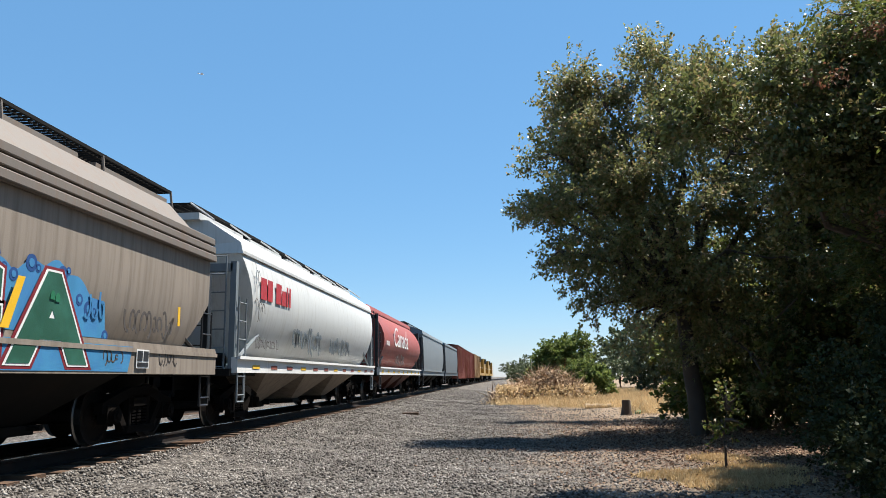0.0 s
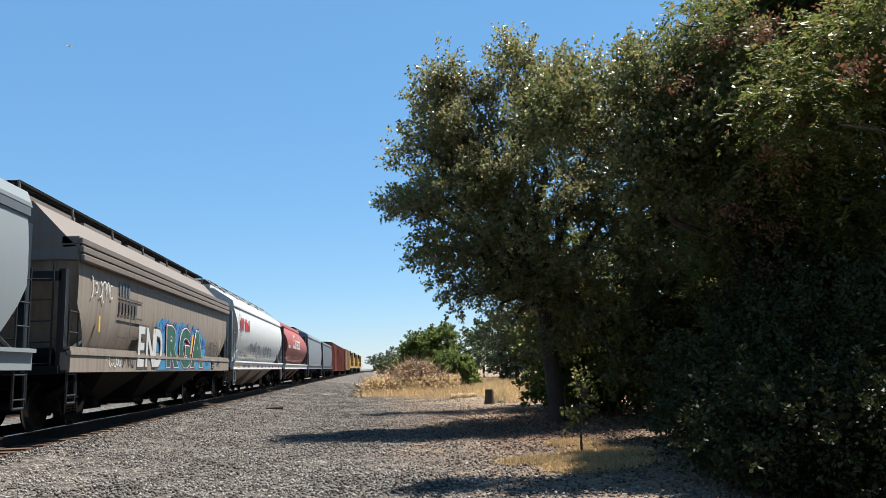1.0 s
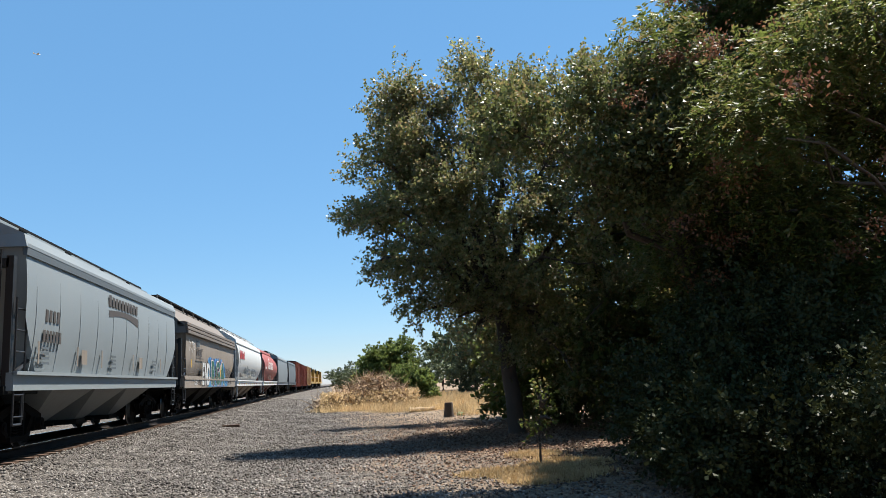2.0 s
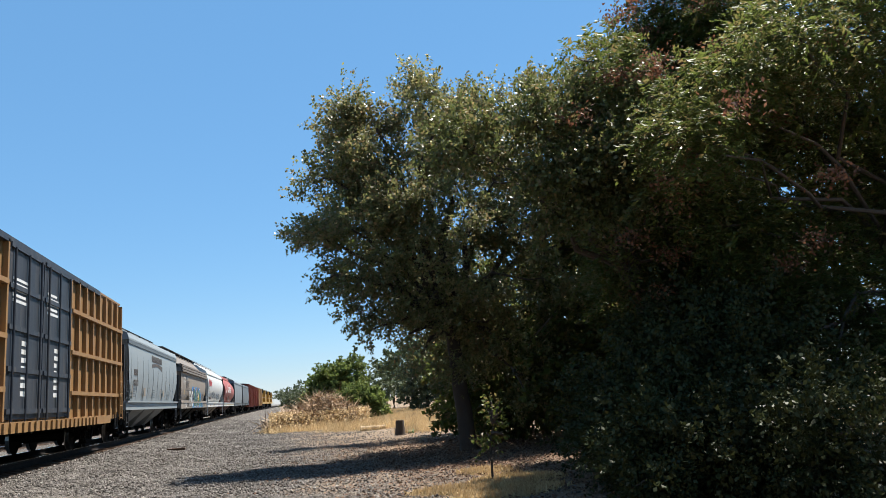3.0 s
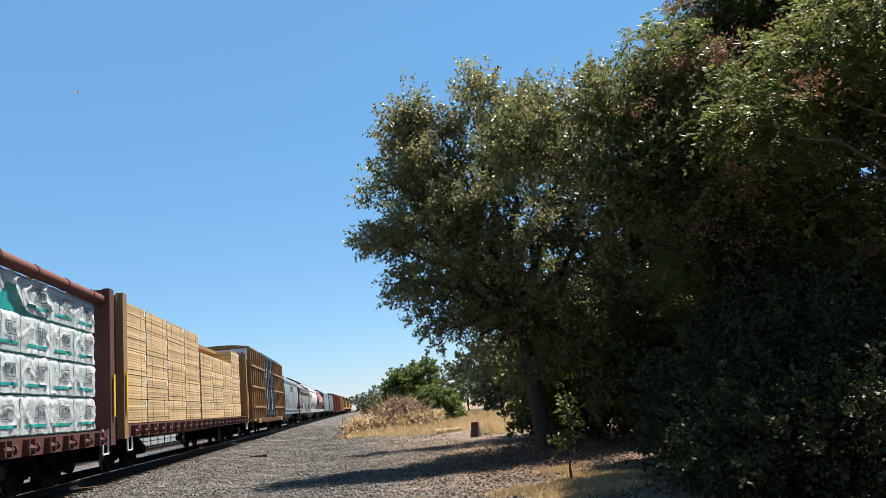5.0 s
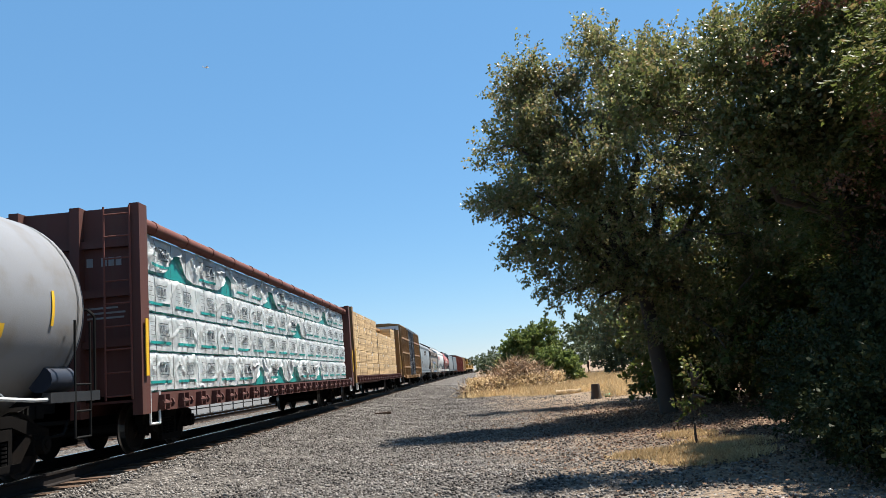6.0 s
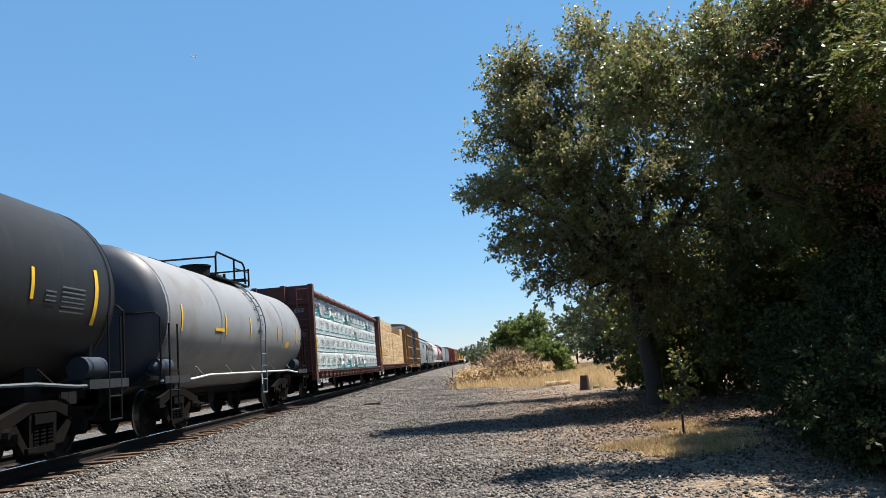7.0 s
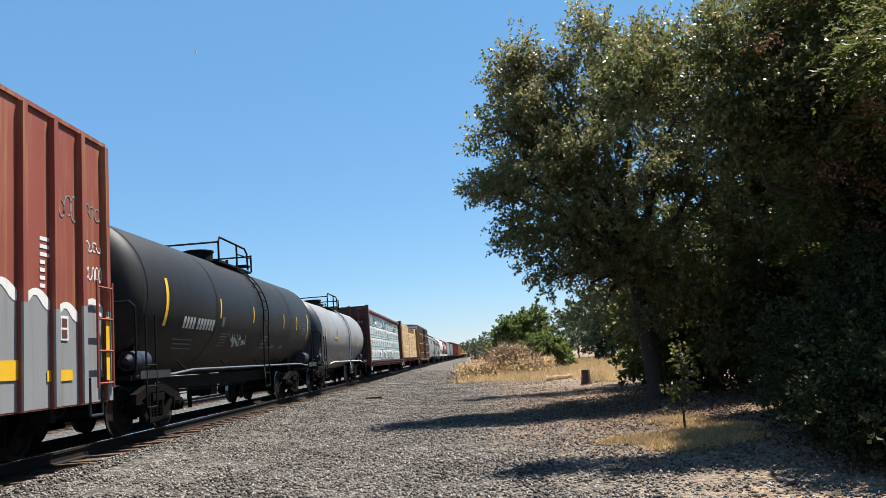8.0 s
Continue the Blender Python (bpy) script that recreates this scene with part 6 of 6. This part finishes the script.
def thicket():
    """Dark undergrowth that closes the clearing behind the oak."""
    for k, (x, y, w, h) in enumerate(((11.2, 60, 2.4, 5.6), (11.5, 47, 2.8, 6.5), (15, 40, 3.5, 5.0), (10.8, 36, 2.0, 3.0), (13, 31, 2.4, 3.6))):
        bush("shrub", "dark shaded undergrowth at the edge of the clearing", [(x, y, h * 0.45, w, w * 0.8, h * 0.5), (x + 0.5 * w, y, h * 0.6, w * 0.7, w * 0.7, h * 0.45)], 380, 36, 0.2, M_LEAF_FAR, 160 + 2 * k, (x, y, 0), (x, y, h * 0.4))


oak()
elm()
heaven_trees()
thicket()
back_trees()
bush("green_bush", "bright green leafy bush behind the brush pile", [(4.6, 49, 1.3, 1.2, 1.2, 1.2), (5.6, 48.5, 1.0, 0.9, 1.0, 1.0)], 420, 50, 0.14, M_LEAF_BUSH, 61, (4.9, 49, 0), (4.9, 49, 0.8))
bush("green_tree", "round green tree with open crown behind the bush", [(3.5, 55, 2.9, 1.4, 1.4, 1.1), (4.9, 55, 3.3, 1.2, 1.3, 1.2), (2.6, 55, 1.9, 1.1, 1.2, 1.1)], 420, 50, 0.16, M_LEAF_BUSH, 63, (3.9, 55, 0), (3.9, 55, 1.6), 0.12)
bush("shrub", "leafy shrub hanging low beside the gravel, colour darkened for shade", [(5.2, 11.3, 0.9, 1.1, 0.9, 1.0), (4.9, 9.7, 0.95, 1.15, 1.0, 1.0), (4.6, 8.5, 0.75, 1.1, 0.8, 0.8), (6.0, 9.0, 1.3, 1.3, 1.0, 1.3), (6.1, 10.6, 1.8, 1.2, 1.0, 1.2), (4.8, 7.5, 0.65, 0.9, 0.7, 0.75), (5.5, 6.9, 0.8, 1.0, 0.7, 0.9), (4.25, 8.1, 0.4, 0.6, 0.5, 0.45)], 1500, 60, 0.060, M_LEAF_SHRUB, 67, (5.4, 9.8, 0), (5.4, 9.8, 0.7), 0.04)
far_tree(3.2, 125, 4.6, 6, 71)
far_tree(8.5, 115, 5.2, 8, 72)
far_tree(17, 90, 9, 10, 73)
far_tree(11.5, 80, 5.0, 8, 75)
far_tree(14, 140, 7, 14, 76)
far_tree(26, 70, 10, 10, 74)
for k in range(7):
    far_tree(bend(250 + 30 * k) + 3.5 + 4.5 * (k % 3), 250 + 30 * k, 6.5, 11, 80 + k)
for k in range(5):
    far_tree(bend(240 + 40 * k) - 24 - 5 * k, 240 + 40 * k, 7.0, 14, 90 + k)


def grass(name, patches, n, h, seed, label, material=None):
    rng = np.random.default_rng(seed)
    pa = np.array(patches, float)
    pick = rng.choice(len(pa), n, p=(pa[:, 2] * pa[:, 3]) / (pa[:, 2] * pa[:, 3]).sum())
    a, q = rng.random(n) * math.tau, np.sqrt(rng.random(n)) * (0.75 + 0.5 * rng.random(n))
    at = np.stack([pa[pick, 0] + pa[pick, 2] * q * np.cos(a), pa[pick, 1] + pa[pick, 3] * q * np.sin(a), np.full(n, 0.0)], -1)
    ahead = unit(rng.normal(size=(n, 3)) * np.array([0.55, 0.55, 0.2]) + np.array([0, 0, 1.0]))
    side = unit(np.cross(ahead, rng.normal(size=(n, 3))))
    ln = h * (0.35 + 0.9 * rng.random(n) ** 1.5)
    v, f = leaf_quads(at, ahead, side, ln, 0.006 + 0.006 * rng.random(n), 0.3 * rng.random(n))
    scatter(name, material or M_STRAW, v, f, label, "grass")


grass("dry_grass", [(2.7, 11.9, 0.75, 0.45), (3.3, 11.4, 0.8, 0.6), (3.8, 12.6, 0.7, 0.6), (3.0, 11.0, 0.6, 0.5), (3.7, 14.2, 0.5, 0.5)], 22000, 0.10, 101, "short sunlit golden dry grass under the trees")
grass("dry_grass", [(5.6, 30.5, 1.1, 0.8), (4.5, 38, 2.6, 2.0), (1.6, 42, 2.4, 1.6), (7.5, 34, 2.0, 2.0), (6, 43, 2.5, 2.5), (6.5, 48, 2.6, 2.6), (8, 40, 2.4, 2.6), (8.0, 55, 3.2, 4.0), (9.5, 64, 4.0, 5.0)], 46000, 0.50, 102, "tall golden dry grass around the clearing")


def litter(n, seed):
    rng = np.random.default_rng(seed)
    at = np.stack([4.9 + 2.0 * rng.normal(size=n), 17.5 + 4.6 * rng.normal(size=n), 0.012 + 0.045 * rng.random(n)], -1)
    ah = unit(rng.normal(size=(n, 3)) * np.array([1, 1, 0.2]))
    sd = unit(np.cross(ah, np.array([0, 0, 1.0]) + 0.4 * rng.normal(size=(n, 3))))
    ln = 0.03 + 0.04 * rng.random(n)
    v, f = leaf_quads(at, ah, sd, ln, ln * 0.3, 0.2 * rng.random(n))
    scatter("leaf_litter", M_LITTER, v, f, "dry brown fallen leaves on the dirt", "leaf litter")


litter(34000, 5)


def brush_pile():
    rng = np.random.default_rng(17)
    n = 7000
    u = rng.random(n)
    x = -0.5 + 4.9 * u + rng.normal(0, 0.25, n)
    top = 0.45 + 1.35 * np.exp(-((u - 0.6) / 0.30) ** 2)
    at = np.stack([x, 44.5 + rng.normal(0, 0.9, n), top * rng.random(n) ** 0.8], -1)
    ah = unit(rng.normal(size=(n, 3)) * np.array([1, 1, 0.7]) + np.array([0, 0, 0.25]))
    sd = unit(np.cross(ah, rng.normal(size=(n, 3))))
    ln = 0.25 + 0.9 * rng.random(n) ** 2
    v, f = leaf_quads(at, ah, sd, ln, 0.010 + 0.018 * rng.random(n), 0.2 * rng.random(n))
    scatter("brush_pile", M_TWIG, v, f, "heap of dead brown branches and dry brush", "brush pile")
    m = 9000
    leaves = np.stack([-0.6 + 5.4 * rng.random(m), 44.0 + rng.normal(0, 1.0, m), 1.0 * rng.random(m) ** 1.5], -1)
    ah = unit(rng.normal(size=(m, 3)))
    sd = unit(np.cross(ah, rng.normal(size=(m, 3))))
    v, f = leaf_quads(leaves, ah, sd, 0.10 + 0.10 * rng.random(m), 0.025 + 0.02 * rng.random(m), 0.2 * rng.random(m))
    scatter("dry_brush_leaves", M_STRAW, v, f, "dry tan leaves caught in the brush heap", "brush pile")


brush_pile()


def stump():
    s = thing("tree_stump", "short weathered cut tree stump standing in dry grass", "stump")
    bm = bmesh.new()
    rings = []
    for z, r in ((-0.05, 0.24), (0.1, 0.19), (0.3, 0.165), (0.5, 0.16), (0.56, 0.145)):
        rings.append([(4.50 + r * (1 + 0.12 * math.sin(3 * a + z)) * math.cos(a), 30 + r * (1 + 0.1 * math.cos(2 * a)) * math.sin(a), z) for a in [k * math.tau / 18 for k in range(18)]])
    ring_loft(bm, rings)
    part("wood", bm, M_BARK, s, "", True)
    bm = bmesh.new()
    ring_loft(bm, [[(4.50 + 0.14 * math.cos(k * math.tau / 18), 30 + 0.14 * math.sin(k * math.tau / 18), z) for k in range(18)] for z in (0.555, 0.566)])
    part("cut_face", bm, mat("cut_wood", (0.20, 0.13, 0.08), 0.8, 0, 0.25, 6), s, "pale sawn top")


stump()


def sapling():
    s = thing("sapling", "small leafy sapling standing in dry grass", "plant")
    lobes = [(3.45, 12.6, 0.95, 0.28, 0.28, 0.45), (3.3, 12.6, 0.65, 0.2, 0.2, 0.25)]
    ob, c = crown(s, lobes, 26, 12, 0.07, M_LEAF_GREEN, 77, 0.10, 0.3, 0.3)
    tree_wood(s, (3.38, 12.6, 0), (3.38, 12.6, 0.55), 0.022, lobes, c.tolist(), 78, 14)


sapling()


def fallen_logs():
    rng = random.Random(8)
    wood = mat("bleached_wood", (0.36, 0.27, 0.17), 0.85, 0, 0.25, 3, (0.18, 0.12, 0.07), 0.4, bump=0.5)
    for x, y, ln, a in ((5.4, 41.0, 1.3, 12), (6.2, 43.2, 1.6, -8), (4.2, 36.5, 1.2, 4), (6.6, 40.2, 1.0, 25)):
        g = thing("fallen_log", "bleached fallen log lying in dry grass", "log", "logs in the clearing")
        bm = bmesh.new()
        d = Vector((math.cos(radians(a)), math.sin(radians(a)), 0)) * ln / 2
        limb(bm, Vector((x, y, 0.10)) - d, Vector((x, y, 0.12)) + d, 0.12, 0.09, rng.randrange(999), 0.0, 9, 4, 0.03)
        part("wood", bm, wood, g, "", True)


def litter_items():
    g = thing("plastic_bag", "crumpled green plastic bag near the stump", "litter")
    bm = bmesh.new()
    bmesh.ops.create_icosphere(bm, subdivisions=3, radius=0.16)
    for v in bm.verts:
        v.co *= 0.8 + 0.5 * abs(noise.noise(v.co * 9))
        v.co.z = max(-0.07, v.co.z * 0.55)
        v.co += Vector((5.05, 30.6, 0.07))
    part("film", bm, mat("green_plastic", (0.02, 0.22, 0.10), 0.4, 0, 0.15, 6), g, "", True)
    g = thing("broken_board", "dark broken board lying on the ballast", "debris")
    bm = bmesh.new()
    box(bm, -3.85, -3.25, 28.42, 28.58, 0.16, 0.24)
    bmesh.ops.bevel(bm, geom=bm.edges[:], offset=0.012, segments=1, affect="EDGES")
    part("wood", bm, M_TIE, g)


fallen_logs()
litter_items()


# ---- beyond the second track ----
def pipe_fence():
    f = thing("pipe_fence", "low dark pipe fence beyond the second track", "fence")
    tagged(f, kind="structure")
    bm = bmesh.new()
    for k in range(60):
        bm2 = bmesh.new()
        rod(bm2, (-17.5, -10 + 2.4 * k, 0), (-17.5, -10 + 2.4 * k, 1.1), 0.04)
        part("post", bm2, M_UNDER, f)
    for z in (0.55, 1.05):
        box(bm, -17.53, -17.47, -10, 132, z - 0.03, z + 0.03)
    part("rail", bm, M_UNDER, f)


def lot():
    bm = bmesh.new()
    box(bm, -40, -19.5, -10, 160, 0.0, 0.09)
    o = new("pavement", finish("pavement", bm, mat("pale_concrete", (0.085, 0.082, 0.078), 0.9, 0, 0.12, 0.5, GRIME, 0.3)))
    tagged(o, "pale concrete lot beyond the fence", "pavement", kind="structure")
    bm = bmesh.new()
    box(bm, -19.3, -17.8, -10, 44, 0.0, 0.10)
    o = new("lawn", finish("lawn", bm, mat("mown_grass", (0.07, 0.11, 0.03), 0.9, 0, 0.3, 6, (0.25, 0.22, 0.09), 0.4, bump=0.8)))
    tagged(o, "strip of short green lawn by the fence", "lawn", kind="structure")


pipe_fence()
lot()


# ---- small aircraft far off in the sky ----
def aircraft():
    a = thing("airplane", "tiny light airplane far off in the sky", "airplane")
    bm = bmesh.new()
    rod(bm, (0, -3.6, 0), (0, 3.0, 0), 0.35, 10, 0.55)
    rod(bm, (0, 3.0, 0), (0, 4.0, -0.1), 0.55, 10, 0.2)
    part("fuselage", bm, M_WHITE, a)
    bm = bmesh.new()
    box(bm, -5.4, 5.4, 0.6, 2.1, 0.5, 0.68)
    part("wing", bm, M_WHITE, a)
    bm = bmesh.new()
    box(bm, -1.7, 1.7, -3.7, -2.9, 0.1, 0.2)
    box(bm, -0.06, 0.06, -3.8, -2.8, 0.1, 1.5)
    part("tailplane", bm, M_WHITE, a)
    bm = bmesh.new()
    for x in (-1, 1):
        rod(bm, (x, 1.2, -0.9), (x * 0.5, 1.2, -0.2), 0.06)
        rod(bm, (x - 0.08, 1.2, -1.0), (x + 0.08, 1.2, -1.0), 0.22, 10)
    part("landing_gear", bm, M_BLACK, a)
    return a


plane = aircraft()
build_stones()


# ---- what moves ----
def motions():
    times = [0.5 * k for k in range(17)]

    def along(y, x=0.0, z=0.0):
        return pose(TRACK + x + bend(y), y, RAIL + z, 0, 0, bend_turn(y))
    for car, mid in TRAIN:
        walk(car, [(t, along(mid + SPEED * t)) for t in times])
    for b, y, x, z in BUNDLES:
        walk(b, [(t, along(y + SPEED * t, x, z)) for t in times])
    # wheels roll on the rail: one row for each thirtieth of a second
    step = math.degrees(SPEED / 30 / 0.42)
    for w, y in WHEELS:
        walk(w, [(k / 30, pose(0, y, 0.42, -step * k % 360)) for k in range(241)])
    air = ((0, -381, 388), (1.5, -344, 395), (4.2, -304, 404), (8, -308, 401))
    walk(plane, [(t, pose(x, 900, EYE + z, 0, 8, -60)) for t, x, z in air])


motions()
